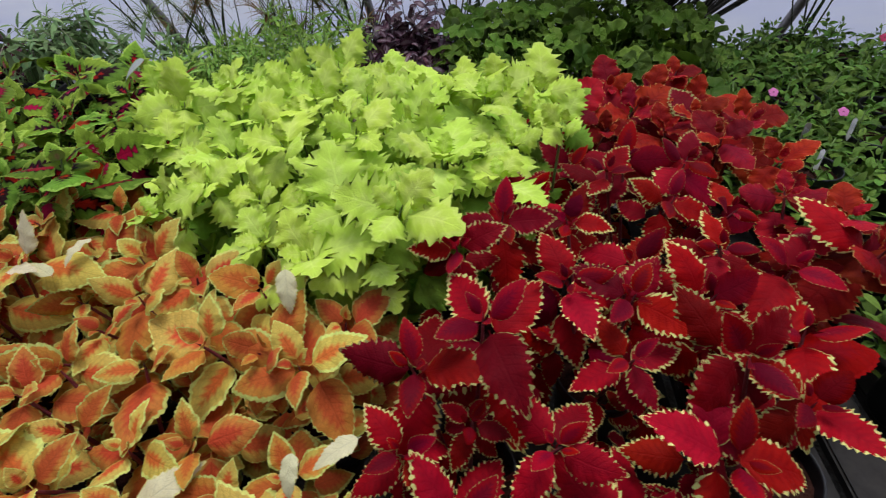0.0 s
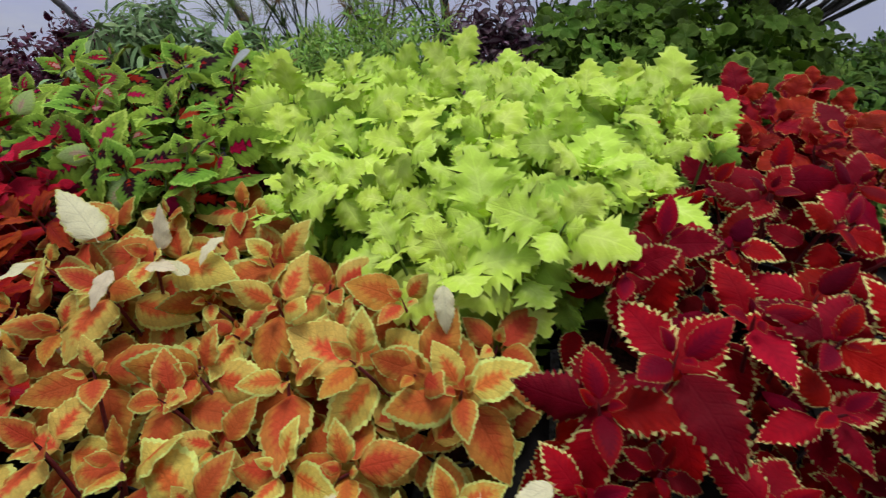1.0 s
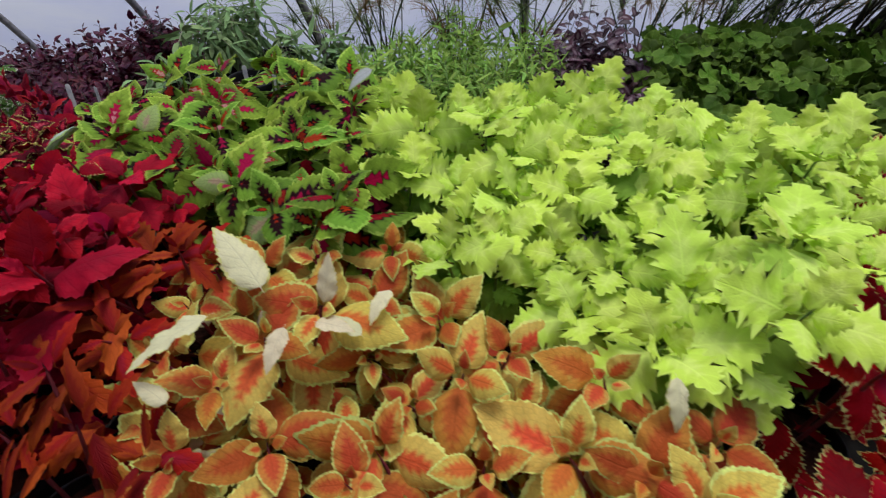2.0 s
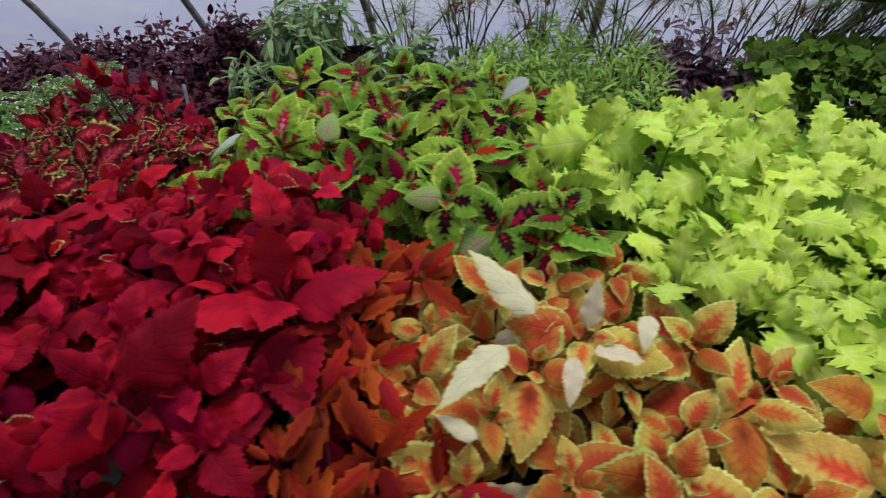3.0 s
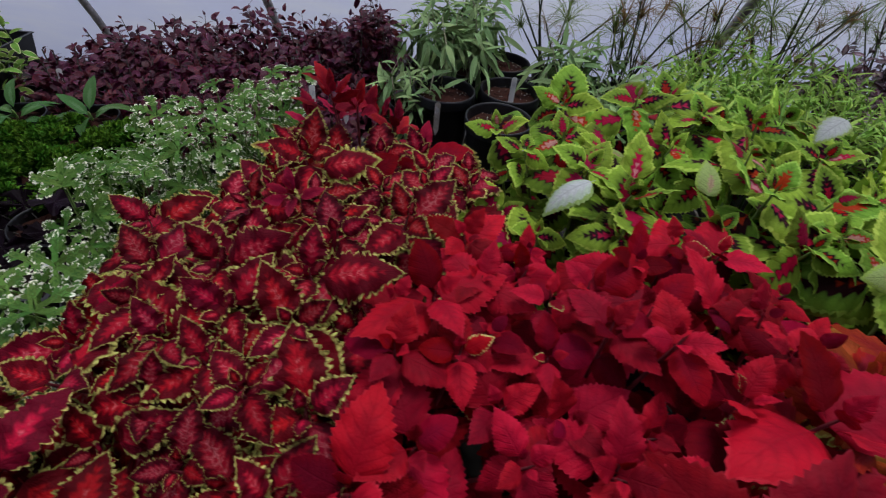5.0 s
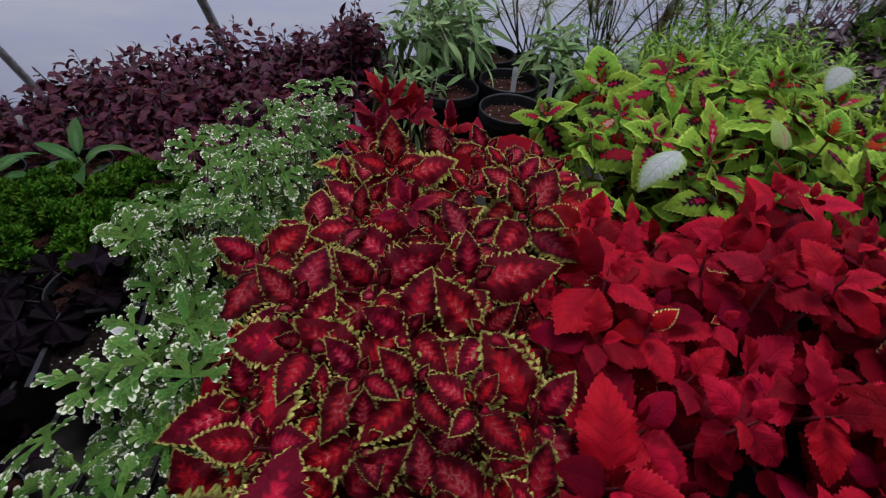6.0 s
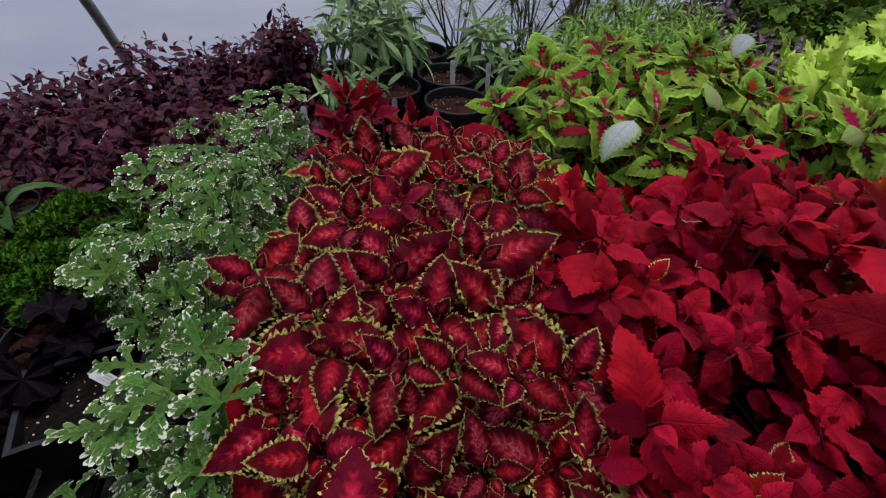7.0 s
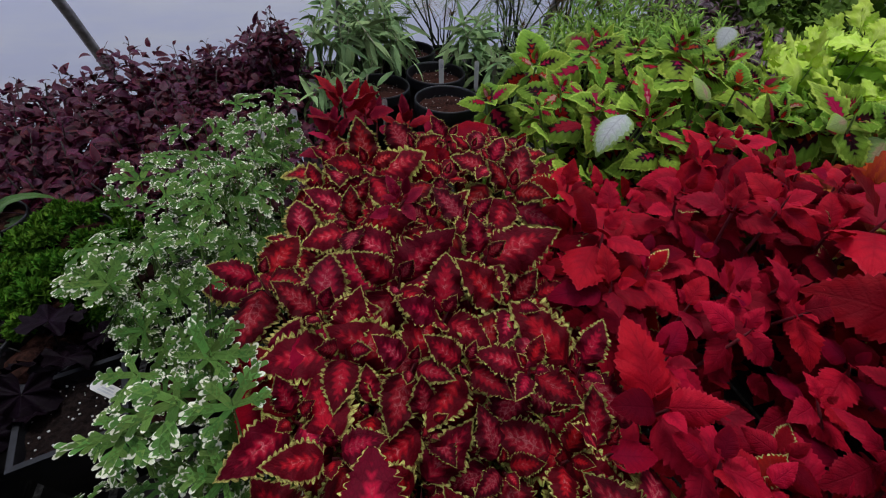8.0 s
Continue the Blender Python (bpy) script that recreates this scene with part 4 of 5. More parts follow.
def bushy(name, label, category, region, tip_gap, height, shapes, material, seed, leaves=14, stem_length=0.16, step=0.010, open_angle=(65, 10), spiral=137.5,
          pot_gap=0.2, size=(0.8, 1.1), lean=10.0, stem_material=M_STEM_GREEN, single=None, jitter=0.03, grow=0.5, wilt=0.0, big=True, spots=None, lower=0, reach=0.05, drop=(0.03, 0.12), deep=1.0):
    """Pots of many-leaved shoots. Leaves go up each shoot in a spiral; small ones are joined, or single meshes where given."""
    rng = random.Random(seed)
    tips = spread(region, tip_gap, rng)
    pots = spots or spread(region, pot_gap, rng)
    plants = [potted(name, x, y, label, category, category + " plants", big, deep) for x, y in pots]
    hold = [[] for _ in pots]
    stems = [([], []) for _ in pots]
    for x, y in tips:
        k = nearest(pots, x, y)
        px, py = pots[k]
        z = height(x, y) + rng.uniform(-jitter, jitter)
        way = pose(0, 0, 0, rng.gauss(4, lean), rng.gauss(0, lean), rng.uniform(0, 360))
        top = Matrix.Translation((x, y, z)) @ way
        base = top @ Vector((0, 0, -stem_length))
        root = Vector((px + (x - px) * 0.75, py + (y - py) * 0.75, BENCH + 0.115 * deep))
        if root.z < base.z - 0.01:
            pts = [root, root.lerp(base, 0.5) + Vector((0, 0, 0.01)), base, top.translation]
        else:
            pts = [root, top.translation]
        v, f = tube([p - plants[k].matrix_basis.translation for p in pts], [0.0022, 0.0020, 0.0018, 0.001][: len(pts)], 5)
        start = len(stems[k][0])
        stems[k][0].extend(v)
        stems[k][1].extend([tuple(i + start for i in face) for face in f])
        for n in range(leaves):
            part = n / max(1, leaves - 1)
            up = open_angle[0] + (open_angle[1] - open_angle[0]) * min(1.0, part * 1.4) + rng.gauss(0, 9)
            now = rng.uniform(*size) * (grow + (1 - grow) * min(1.0, part * 2.2))
            turn = n * spiral + rng.gauss(0, 14)
            m = top @ pose(0, 0, -n * step - rng.uniform(0, 0.004), 0, 0, turn) @ pose(0, 0.003, 0, up - wilt * part, rng.gauss(0, 12), 0) @ Matrix.Diagonal((now, now, now, 1))
            if single:
                child("leaf", rng.choice(single), plants[k], m)
            else:
                hold[k].append(plants[k].matrix_basis.inverted() @ m)
        for _ in range(lower):
            spot = (x + rng.uniform(-reach, reach), y + rng.uniform(-reach, reach), z - rng.uniform(*drop))
            hold[k].append(plants[k].matrix_basis.inverted() @ aim(*spot, rng.uniform(0, 360), rng.gauss(-5, 25), rng.gauss(0, 25), rng.uniform(*size)))
    for plant, poses, (v, f) in zip(plants, hold, stems):
        if v:
            tagged(child("stalk", mesh_from("stalk", v, f, stem_material), plant, plant.matrix_basis.copy()), kind="stuff")
        if poses:
            tagged(child("foliage", joined("foliage", shapes, poses, material, [rng.randrange(99) for _ in poses]), plant, plant.matrix_basis.copy()), kind="stuff")
    return plants


def plain_blades(length, width, count=4, first=0, **more):
    return [blade(length, width, seed=first + k, droop=15 + 18 * k, **more) for k in range(count)]


# variegated scented geraniums
cut_shapes = [cut_leaf(0.051, 200 + k) for k in range(6)]
cut_leaves = (leaf_set("leaf", M_GERANIUM, cut_shapes), cut_shapes, M_GERANIUM)
mound("geranium_plant", "scented geranium with white-edged cut leaves in a pot", "geranium",
      [(-1.88, 0.96), (-1.90, 0.77), (-1.94, 0.67), (-1.99, 0.56), (-1.99, 0.43), (-1.95, 0.31), (-1.92, 0.20), (-1.92, 0.06), (-2.16, 0.10), (-2.13, 0.25), (-2.09, 0.32),
       (-2.08, 0.42), (-2.11, 0.52), (-2.20, 0.57), (-2.21, 0.72), (-2.15, 0.82), (-2.07, 0.95), (-1.99, 1.02)],
      0.038, lambda x, y: 1.065 + 0.16 * (x + 2.05) + 0.03 * y - 0.25 * max(0.0, 0.30 - y), cut_leaves, 31,
      size=(0.7, 1.1), tilt=16, lean=16.0, lower=3, drop=(0.06, 0.18), jitter=0.03)
# ivy-leaved pelargoniums
mound("pelargonium_plant", "ivy-leaved pelargonium with glossy green leaves in a pot", "pelargonium",
      [(-0.09, 1.28), (0.10, 1.21), (0.44, 1.20), (0.71, 1.31), (0.78, 1.59), (0.69, 1.90), (0.19, 1.91), (-0.07, 1.82), (-0.17, 1.55)],
      0.043, lambda x, y: 0.98 + 0.13 * min(1.0, (y - 1.2) / 0.4) - 0.05 * max(0.0, x - 0.4), fans("leaf", M_PELARGONIUM, 0.044, first=220, lobes=5, cut=0.16, nicks=2, nick=0.03, cup=0.30, ruffle=0.07), 32,
      tilt=26, lower=5, size=(0.75, 1.25))
# dark heuchera
mound("heuchera_plant", "dark purple heuchera with lobed glossy leaves", "heuchera",
      [(-2.61, 0.68), (-2.39, 0.67), (-2.27, 0.63), (-2.19, 0.58), (-2.27, 0.53), (-2.29, 0.40), (-2.24, 0.30), (-2.22, 0.15), (-2.7, 0.15)],
      0.050, lambda x, y: 0.95, fans("leaf", M_HEUCHERA, 0.046, first=240, lobes=5, cut=0.22, nicks=4, nick=0.04, cup=0.2, ruffle=0.14), 33,
      tilt=20, lower=3, stalk=STALK_DARK, drop=(0.02, 0.07))
# curly parsley
curls = [fan(0.017, seed=260 + k, lobes=5, cut=0.5, nicks=2, nick=0.2, cup=0.5, ruffle=0.55) for k in range(5)]
parsley_rng = random.Random(34)
for px, py in ((-2.33, 0.89), (-2.30, 0.72), (-2.49, 0.84), (-2.44, 0.71), (-2.62, 0.79)):
    plant = potted("parsley_plant", px, py, "curly parsley with dense crisped green leaves", "parsley", "parsley plants")
    poses = []
    for _ in range(26):
        a, r = parsley_rng.uniform(0, 6.28), 0.10 * parsley_rng.random() ** 0.5
        cx, cy = r * math.cos(a), r * math.sin(a)
        cz = 0.175 - 4.0 * r * r + parsley_rng.uniform(-0.02, 0.012)
        for _ in range(22):
            d = Vector((parsley_rng.gauss(0, 1), parsley_rng.gauss(0, 1), abs(parsley_rng.gauss(0.3, 0.8)))).normalized()
            p = Vector((cx, cy, cz)) + 0.018 * d
            poses.append(Matrix.Translation(p) @ d.to_track_quat("Z", "Y").to_matrix().to_4x4() @ pose(0, 0, 0, 0, 0, parsley_rng.uniform(0, 360)) @ Matrix.Diagonal((parsley_rng.uniform(0.6, 1.0),) * 3 + (1,)))
    tagged(child("foliage", joined("foliage", curls, poses, M_PARSLEY, [parsley_rng.randrange(99) for _ in poses]), plant, plant.matrix_basis.copy()), kind="stuff")

# burgundy bedding plants
burgundy_blades = plain_blades(0.042, 0.020, 5, 300, teeth=0, p=0.6, q=1.1, fold=0.3)
burgundy = leaf_set("leaf", M_BURGUNDY, burgundy_blades)
bushy("alternanthera_plant", "burgundy-leaved bedding plant in a pot", "alternanthera",
      [(-2.96, 1.24), (-2.85, 1.43), (-2.62, 1.61), (-2.36, 1.74), (-2.11, 1.86), (-1.92, 1.86), (-1.89, 1.54), (-1.86, 1.19), (-1.90, 1.01), (-2.12, 1.01), (-2.31, 1.00), (-2.56, 1.05), (-2.75, 1.11)],
      0.053, lambda x, y: 0.94 + 0.07 * min(1.0, max(0.0, (y - 1.0) / 0.7)) - 0.05 * max(0.0, -2.4 - x) + 0.02 * math.sin(x * 23) * math.sin(y * 19 + 1), burgundy_blades, M_BURGUNDY, 41, lower=36, reach=0.075, deep=0.55, leaves=7, stem_length=0.14, step=0.014,
      open_angle=(60, -5), spiral=100, single=burgundy, stem_material=M_STEM_DARK, lean=16, jitter=0.035)
bushy("alternanthera_plant", "tall burgundy-leaved bedding plant in a pot", "alternanthera",
      [(-1.98, 1.51), (-1.85, 1.51), (-1.85, 1.62), (-1.98, 1.62)], 0.028, lambda x, y: 1.15 - 1.1 * abs(x + 1.91), burgundy_blades, M_BURGUNDY, 42, lower=14, leaves=9, stem_length=0.2, step=0.016,
      open_angle=(50, -10), spiral=100, single=burgundy, stem_material=M_STEM_DARK, lean=12, jitter=0.03, spots=[(-1.90, 1.57)])

# grey-green potted shrubs
grey_blades = plain_blades(0.096, 0.017, 4, 320, teeth=0, p=0.6, q=0.9, fold=0.3)
for n, (x, y, r, top) in enumerate(((-1.73, 1.36, 0.05, 0.99), (-1.64, 1.53, 0.06, 1.12), (-1.74, 1.67, 0.05, 1.10), (-1.31, 1.51, 0.03, 1.06), (-1.18, 1.43, 0.05, 1.01),
                                    (-1.03, 1.50, 0.05, 1.02), (-1.60, 1.69, 0.06, 1.13), (-1.18, 1.62, 0.04, 1.05))):
    bushy("potted_shrub", "grey-green shrub with drooping narrow leaves in a black pot", "shrub",
          [(x - r - 0.02, y - r), (x + r + 0.02, y - r), (x + r + 0.02, y + r), (x - r - 0.02, y + r)], 0.042, lambda x, y: top + 0.035, grey_blades, M_GREY, 50 + n, lower=6, drop=(0.02, 0.10), leaves=15, stem_length=0.15, step=0.011,
          open_angle=(25, -55), wilt=30, lean=22, jitter=0.045, spots=[(x, y)], stem_material=M_STEM_TAN)
grain_rng = random.Random(66)
grain_bm = bmesh.new()
for _ in range(60):
    a, r = grain_rng.uniform(0, 6.28), 0.056 * grain_rng.random() ** 0.5
    m = pose(r * math.cos(a), r * math.sin(a), 0.006, grain_rng.uniform(0, 90), grain_rng.uniform(0, 90), 0)
    bmesh.ops.create_icosphere(grain_bm, subdivisions=1, radius=grain_rng.uniform(0.0006, 0.0017), matrix=m)
GRAINS = from_bm("perlite", grain_bm, M_PERLITE)
for x, y in ((-1.43, 1.43), (-1.63, 1.36), (-1.45, 1.23), (-1.20, 1.50), (-1.47, 1.66)):
    bare = potted("soil_pot", x, y, "black nursery pot filled with brown soil and perlite", "pot", "soil pots")
    tagged(child("perlite", GRAINS, bare, Matrix.Translation((x, y, BENCH + 0.128)), "white perlite grains"), kind="stuff")
    bare.scale = (1.42, 1.42, 1.40)

# feathery green plants
needle_blades = plain_blades(0.060, 0.0100, 4, 340, teeth=0, p=0.4, q=0.8, fold=0.2)
bushy("willow_leaf_plant", "bright green plant with feathery narrow leaves in a pot", "feathery plant",
      [(-1.02, 1.36), (-0.70, 1.20), (-0.40, 1.23), (-0.40, 1.63), (-0.62, 1.71), (-0.96, 1.67)], 0.050, lambda x, y: 1.10 + 0.10 * (y - 1.3), needle_blades, M_FEATHER, 61, lower=16,
      leaves=26, stem_length=0.17, step=0.0065, open_angle=(65, 0), lean=14, jitter=0.06, grow=0.4)

# purple-leaved plants
purple_blades = plain_blades(0.070, 0.032, 5, 360, teeth=0, p=0.6, q=0.9, fold=0.3)
purple = leaf_set("leaf", M_PURPLE, purple_blades)
bushy("purple_plant", "dark purple plant with silvery sheen on its leaves", "purple plant",
      [(-0.46, 1.27), (-0.21, 1.14), (-0.05, 1.24), (-0.13, 1.51), (-0.15, 1.73), (-0.40, 1.74), (-0.46, 1.50)], 0.046, lambda x, y: 1.015 + 0.17 * (y - 1.2), purple_blades, M_PURPLE, 71, lower=14, leaves=8, stem_length=0.15,
      step=0.016, open_angle=(55, -20), spiral=95, single=purple, stem_material=M_STEM_DARK, lean=16, jitter=0.04)
bushy("purple_plant", "tall open dark purple plant in a pot", "purple plant",
      [(-0.38, 1.70), (-0.15, 1.71), (-0.15, 1.83), (-0.38, 1.82)], 0.055, lambda x, y: 1.17, None, None, 72, leaves=8, stem_length=0.25,
      step=0.022, open_angle=(50, -20), spiral=95, single=purple, stem_material=M_STEM_DARK, lean=14, jitter=0.06, size=(0.6, 0.9), spots=[(-0.27, 1.77)])

# periwinkles with pink flowers
vinca_blades = plain_blades(0.044, 0.019, 4, 380, teeth=0, p=0.6, q=1.0, fold=0.25)
vincas = bushy("periwinkle_plant", "green periwinkle bedding plant with a few pink flowers", "periwinkle",
               [(0.65, 1.16), (0.72, 0.72), (0.80, 0.30), (1.9, 0.30), (2.12, 1.68), (1.91, 1.98), (0.81, 1.90), (0.78, 1.50)], 0.053,
               lambda x, y: 0.945 + 0.05 * min(1.0, max(0.0, y - 0.8)), vinca_blades, M_PERIWINKLE, 81, lower=30, leaves=15, stem_length=0.12, step=0.009, open_angle=(55, -8), spiral=97,
               lean=18, jitter=0.03, stem_material=M_STEM_GREEN)


def flower(plants, x, y, z, size, material):
    """A five-petalled bloom on the nearest plant."""
    plant = min(plants, key=lambda p: (p.matrix_basis.translation.x - x) ** 2 + (p.matrix_basis.translation.y - y) ** 2)
    at = pose(x, y, z, 38, 0, 0) @ Matrix.Diagonal((size, size, size, 1))
    eye = mesh_from("flower", *lathe([(0.0, 0.02), (0.05, 0.025), (0.08, 0.01), (0.07, -0.02), (0.02, -0.3), (0.0, -0.3)], 8), M_STEM_RED)
    bloom = child("flower", eye, plant, at, "small open bloom")
    petal = mesh_from("petal", *blade(0.5, 0.42, p=0.6, q=0.35, teeth=0, droop=20, fold=0.1, petiole=0.05, rise=8)[:2], material)
    for k in range(5):
        child("petal", petal, bloom, at @ pose(0, 0, 0, 0, 0, 72 * k))


flower(vincas, 0.88, 1.36, 0.975, 0.030, M_PINK)
flower(vincas, 1.02, 1.25, 0.965, 0.030, M_PINK)
flower(vincas, 1.42, 1.80, 0.985, 0.036, M_DEEP_PINK)
flower(vincas, 0.66, 0.98, 0.97, 0.034, M_DEEP_PINK)

# long-leaved plant, and a cream-edged shrub behind it
long_leaves = leaf_set("leaf", M_LONG, plain_blades(0.15, 0.042, 5, 400, teeth=0, p=0.55, q=0.85, fold=0.35))
long_rng = random.Random(91)
for px, py in ((-2.51, 0.98), (-2.68, 0.93)):
    plant = potted("long_leaf_plant", px, py, "plant with long arching green leaves in a pot", "foliage plant", "long-leaved plants")
    child("stem", STALK_GREEN, plant, stalk_pose((px, py, BENCH + 0.12), (px, py, 0.94), 0.005))
    for n in range(14):
        m = pose(px, py, 0.945 - 0.005 * n, 0, 0, n * 137.5 + 20) @ pose(0, 0.01, 0, 30 - 3 * n + long_rng.gauss(0, 6), long_rng.gauss(0, 8), 0)
        child("leaf", long_rng.choice(long_leaves), plant, m @ Matrix.Diagonal((long_rng.uniform(0.6, 0.9),) * 3 + (1,)))
shrub_blades = plain_blades(0.045, 0.020, 4, 420, teeth=0, p=0.6, q=0.8, fold=0.3)
bushy("variegated_shrub", "bushy shrub with cream-edged leaves in a black pot", "shrub",
      [(-3.09, 1.07), (-2.88, 1.04), (-2.85, 1.18), (-3.06, 1.22)], 0.045, lambda x, y: 1.05, shrub_blades, M_SHRUB, 92, leaves=16, stem_length=0.16, step=0.011,
      open_angle=(55, -10), lean=22, jitter=0.04, spots=[(-2.97, 1.12)])

# ---- papyrus and reeds by the film ----
ray_shapes = [blade(1.0, 0.020, p=0.2, q=0.4, teeth=0, droop=70 + 25 * k, fold=0.2, petiole=0.0, rise=20, seed=440 + k) for k in range(3)]


def papyrus(x, y, count, seed, leaning=(0.0, 0.0), spread_out=0.22, low=0.30, high=0.75, thick=0.0035, skin=M_REED, label="", heads=True, name="papyrus_plant"):
    """A pot of bare stems, most of them ending in a mop of thread-like rays."""
    rng = random.Random(seed)
    plant = potted(name, x, y, label or "papyrus with bare stems and thread-like heads in a pot", "papyrus", "papyrus plants")
    for _ in range(count):
        tall = rng.uniform(low, high)
        dx, dy = leaning[0] * tall + rng.gauss(0, spread_out) * tall, leaning[1] * tall + rng.gauss(0, spread_out * 0.5) * tall
        a = Vector((x + rng.uniform(-0.04, 0.04), y + rng.uniform(-0.04, 0.04), BENCH + 0.12))
        b = a + Vector((dx, dy, tall))
        limit = ARC_Y + math.sqrt(max(0.0, (ARC_R - 0.08) ** 2 - (b.z - ARC_Z) ** 2))
        b.y = min(b.y, limit)
        mid = a.lerp(b, 0.5) + Vector((rng.gauss(0, 0.01), rng.gauss(0, 0.01), 0.01))
        t = thick * rng.uniform(0.69, 1.31)
        v, f = tube([a, a.lerp(mid, 0.5), mid, mid.lerp(b, 0.5), b], [t, t, t * 0.9, t * 0.8, t * 0.6], 6)
        base = plant.matrix_basis.translation
        stem = child("stem", mesh_from("stem", [Vector(p) - base for p in v], f, skin), plant, plant.matrix_basis.copy())
        if heads and rng.random() < 0.85:
            size = rng.uniform(0.09, 0.16)
            rays = []
            for _ in range(46):
                m = Matrix.Translation(b - base) @ (b - mid).to_track_quat("Z", "Y").to_matrix().to_4x4() @ pose(0, 0, 0, 0, 0, rng.uniform(0, 360))
                rays.append(m @ pose(0, 0, 0, rng.uniform(5, 75), 0, 0) @ Matrix.Diagonal((size, size * rng.uniform(0.59, 1.11), size, 1)))
            brown = rng.random() < 0.3
            child("head", joined("head", ray_shapes, rays, M_RAY_BROWN if brown else M_RAY, [rng.randrange(99) for _ in rays]), stem, plant.matrix_basis.copy(),
                  "browned head" if brown else "")
    return plant


papyrus(-1.02, 1.74, 14, 501, (-0.05, 0.0), 0.40, low=0.10, high=0.45)
papyrus(-0.77, 1.80, 16, 502, (0.10, 0.0), 0.38, low=0.12, high=0.48)
papyrus(-1.29, 1.80, 10, 503, (-0.05, 0.0), 0.40, low=0.12, high=0.45)
papyrus(-0.50, 1.85, 12, 504, (0.1, 0.0), 0.38, low=0.15, high=0.48)
papyrus(-0.09, 1.92, 12, 510, (0.15, 0.0), 0.35, low=0.2, high=0.45)
papyrus(0.11, 1.96, 30, 505, (0.35, 0.0), 0.35, low=0.2, high=0.5)
papyrus(0.32, 1.99, 30, 506, (0.35, 0.0), 0.35, low=0.2, high=0.5)
papyrus(0.55, 1.98, 40, 507, (0.55, 0.0), 0.28, 0.4, 0.8, 0.0060, M_STEM_DARK, "dense clump of dark bare reed stems in a pot", False, "reed_plant")
papyrus(0.76, 2.00, 22, 508, (0.6, 0.0), 0.35, 0.4, 0.7, 0.0048, M_STEM_DARK, "dense clump of dark bare reed stems in a pot", False, "reed_plant")
papyrus(1.24, 1.98, 6, 509, (0.1, 0.0), low=0.3, high=0.5)

# ---- tags, the square pot ----
def plant_tag(x, y, z, turn, lean, length=0.10, skin=M_TAG, wide=0.016):
    """A plastic label stuck in a pot, its top at the point given, with faded writing."""
    ob = thing("plant_tag", (x, y, z), "white plastic plant tag with faded writing" if skin is M_TAG else "grey weathered plant tag", "plant tag", "plant tags")
    m = pose(x, y, z, lean, 0, turn)
    bm = bmesh.new()
    w, h, t = wide / 2, length, 0.0006
    outline = [(-w, -0.004), (-w + 0.004, 0), (w - 0.004, 0), (w, -0.004), (w, -h * 0.8), (0, -h), (-w, -h * 0.8)]
    rings = [[bm.verts.new((px, s * t, pz)) for px, pz in outline] for s in (-1, 1)]
    bm.faces.new(rings[0])
    bm.faces.new(rings[1][::-1])
    for k in range(7):
        bm.faces.new((rings[0][k], rings[1][k], rings[1][(k + 1) % 7], rings[0][(k + 1) % 7]))
    bmesh.ops.recalc_face_normals(bm, faces=bm.faces)
    strip = child("blade", from_bm("blade", bm, skin), ob, m)
    for k in range(3):
        child("writing", from_bm("writing", box_bm((0.0022, 0.0006, 0.022 - 0.005 * k), (-0.004 + 0.004 * k, -0.0008, -0.022))  , M_INK), strip, m, "faded grey marks")


for tag in ((-1.975, 1.185, 1.017, 20, -18), (-1.88, 1.20, 1.01, -10, -10), (-1.98, 0.98, 1.02, 10, -14), (-1.425, 1.39, 1.045, 4, -8), (-1.31, 1.38, 1.035, 8, -6),
            (-2.78, 1.19, 0.935, 15, -20), (-2.15, 1.13, 0.94, 30, -12), (1.00, 1.17, 0.985, -20, -24), (0.87, 1.04, 0.965, -25, -30)):
    plant_tag(*tag, *((0.06, M_TAG, 0.010) if tag[0] > 0 else ()))
for tag in ((-1.63, 1.26, 0.99, 5, -8), (0.88, 1.15, 0.98, -5, -10), (-1.24, 1.40, 1.03, -8, -8)):
    plant_tag(*tag, skin=M_TAG_OLD)

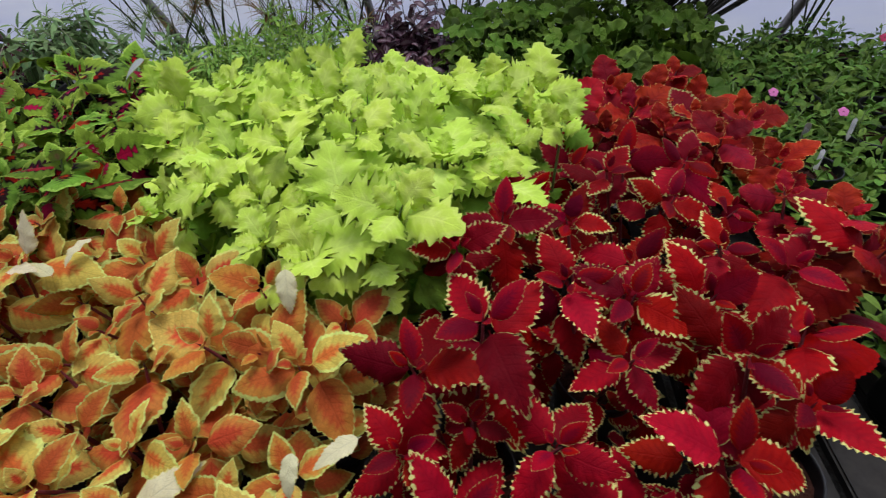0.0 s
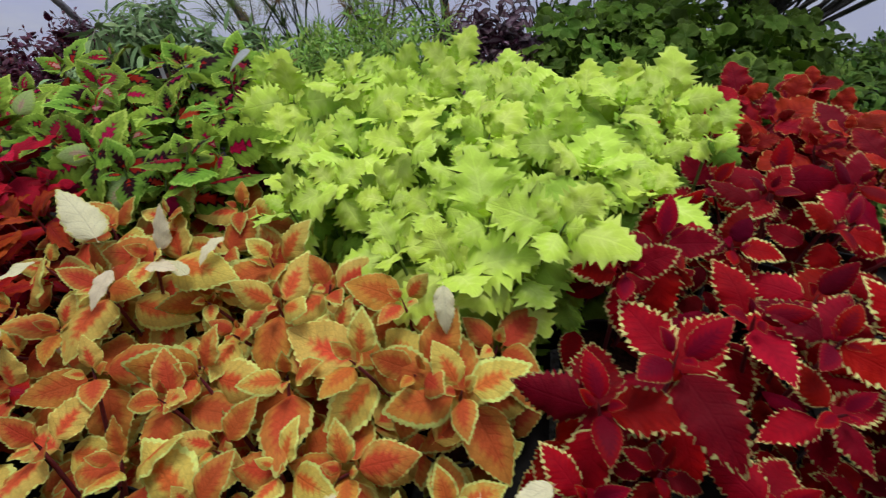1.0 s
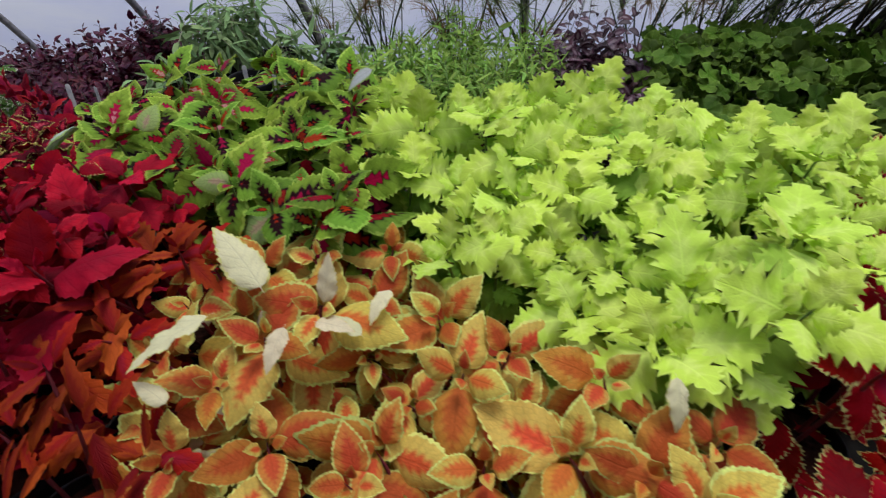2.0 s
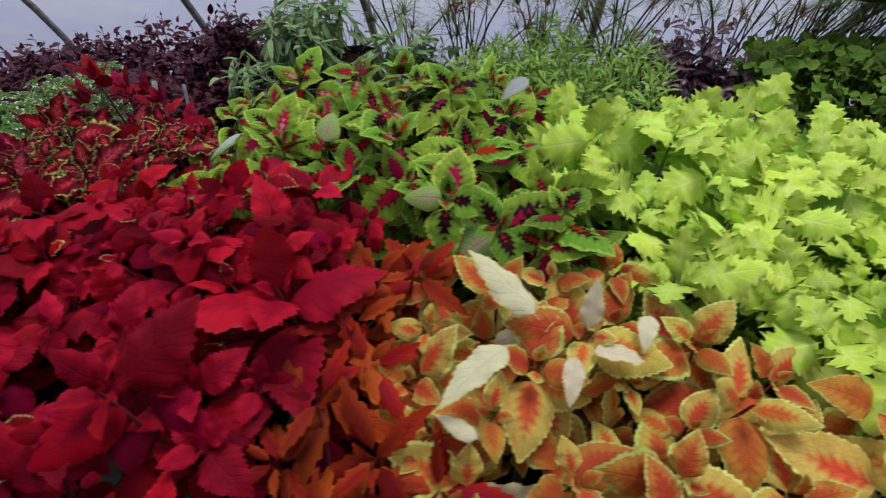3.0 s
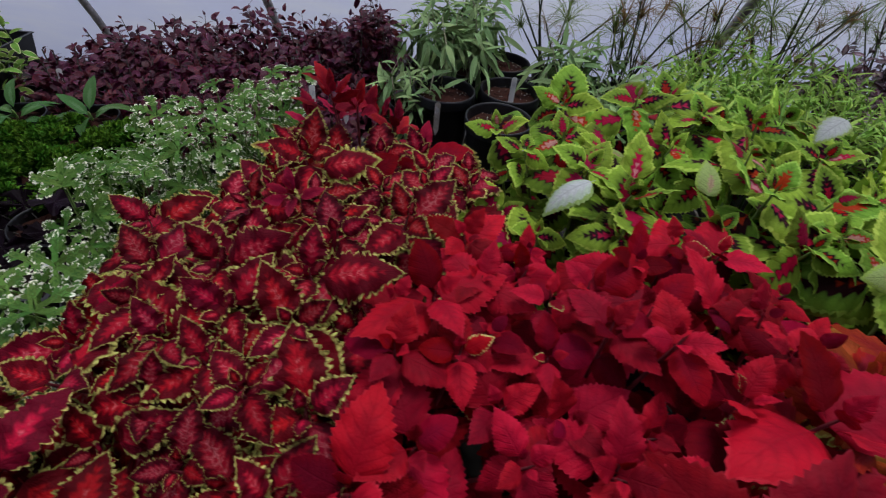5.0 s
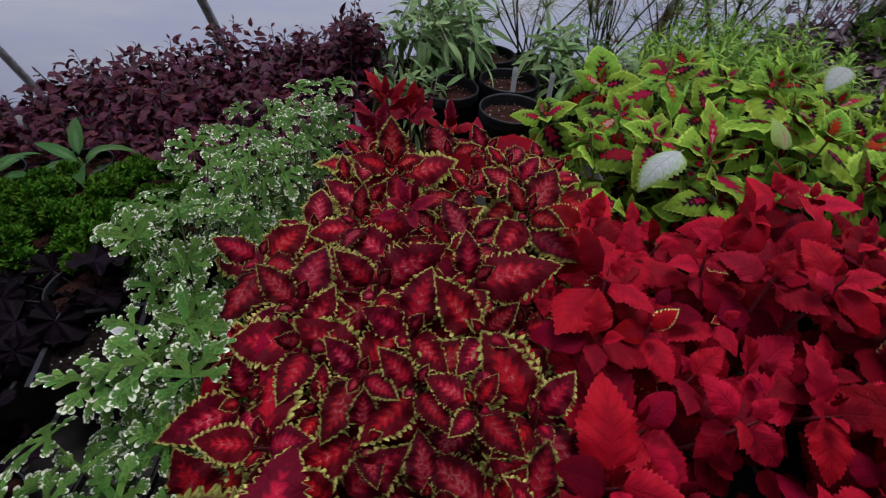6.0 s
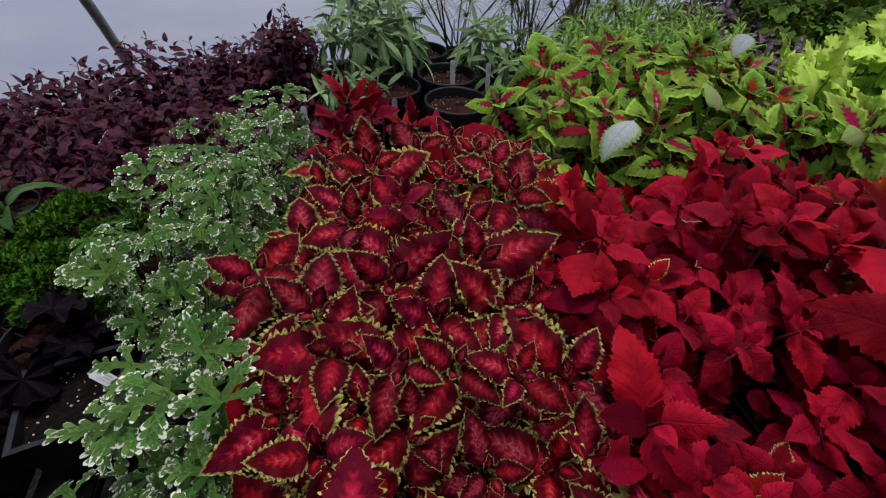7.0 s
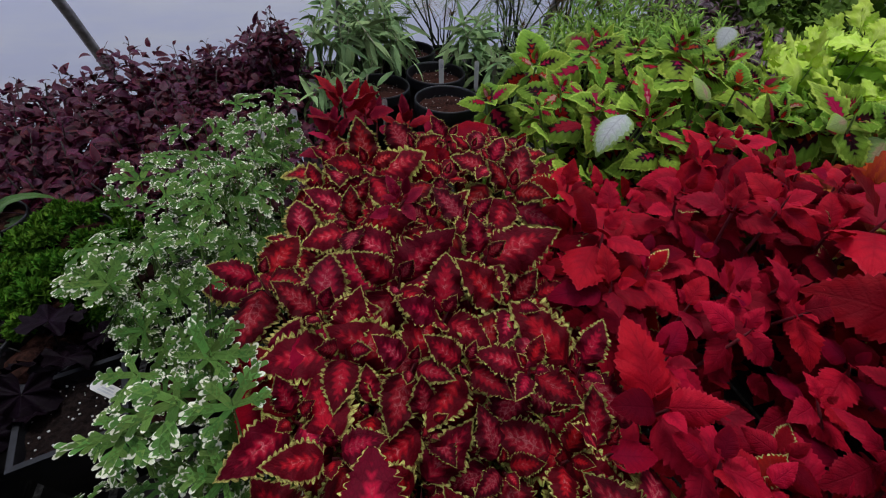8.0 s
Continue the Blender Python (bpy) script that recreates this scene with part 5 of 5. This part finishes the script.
tray = thing("square_pot", (-2.22, 0.47, BENCH), "square black pot of soil flecked with perlite", "pot")
bm = bmesh.new()
loops = []
for half, z in ((0.052, 0.0), (0.064, 0.15), (0.068, 0.15), (0.068, 0.155), (0.060, 0.155), (0.050, 0.02)):
    loops.append([bm.verts.new((sx * half, sy * half, z)) for sx, sy in ((-1, -1), (1, -1), (1, 1), (-1, 1))])
bm.faces.new(loops[0][::-1])
for a, b in zip(loops, loops[1:]):
    for k in range(4):
        bm.faces.new((a[k], a[(k + 1) % 4], b[(k + 1) % 4], b[k]))
bm.faces.new(loops[-1])
SQUARE = from_bm("pot", bm, M_POT)
child("pot", SQUARE, tray, pose(-2.22, 0.47, BENCH, 0, 0, 12))
rng = random.Random(77)
cols = 14
verts = [((i / cols - 0.5) * 0.118, (j / cols - 0.5) * 0.118, 0.138 + rng.uniform(-0.004, 0.004)) for j in range(cols + 1) for i in range(cols + 1)]
faces = [(j * (cols + 1) + i, j * (cols + 1) + i + 1, (j + 1) * (cols + 1) + i + 1, (j + 1) * (cols + 1) + i) for j in range(cols) for i in range(cols)]
child("soil", mesh_from("soil", verts, faces, M_PEAT), tray, pose(-2.22, 0.47, BENCH, 0, 0, 12))
bm = bmesh.new()
for _ in range(45):
    m = pose(rng.uniform(-0.056, 0.056), rng.uniform(-0.056, 0.056), 0.141, rng.uniform(0, 90), rng.uniform(0, 90), 0) @ Matrix.Diagonal((rng.uniform(0.59, 1.40), 1, 0.7, 1))
    bmesh.ops.create_icosphere(bm, subdivisions=1, radius=rng.uniform(0.0007, 0.0020), matrix=m)
tagged(child("perlite", from_bm("perlite", bm, M_PERLITE), tray, pose(-2.22, 0.47, BENCH, 0, 0, 12), "white perlite grains"), kind="stuff")
plant_tag(-2.185, 0.48, 0.965, 60, -62, 0.045, wide=0.017)
empty_pot = thing("square_pot", (-3.28, 1.44, BENCH), "empty square black plastic pot beside the cream-edged shrub", "pot")
child("pot", SQUARE, empty_pot, pose(-3.28, 1.44, BENCH, 0, 0, 8) @ Matrix.Diagonal((1.25, 1.25, 0.62, 1)))
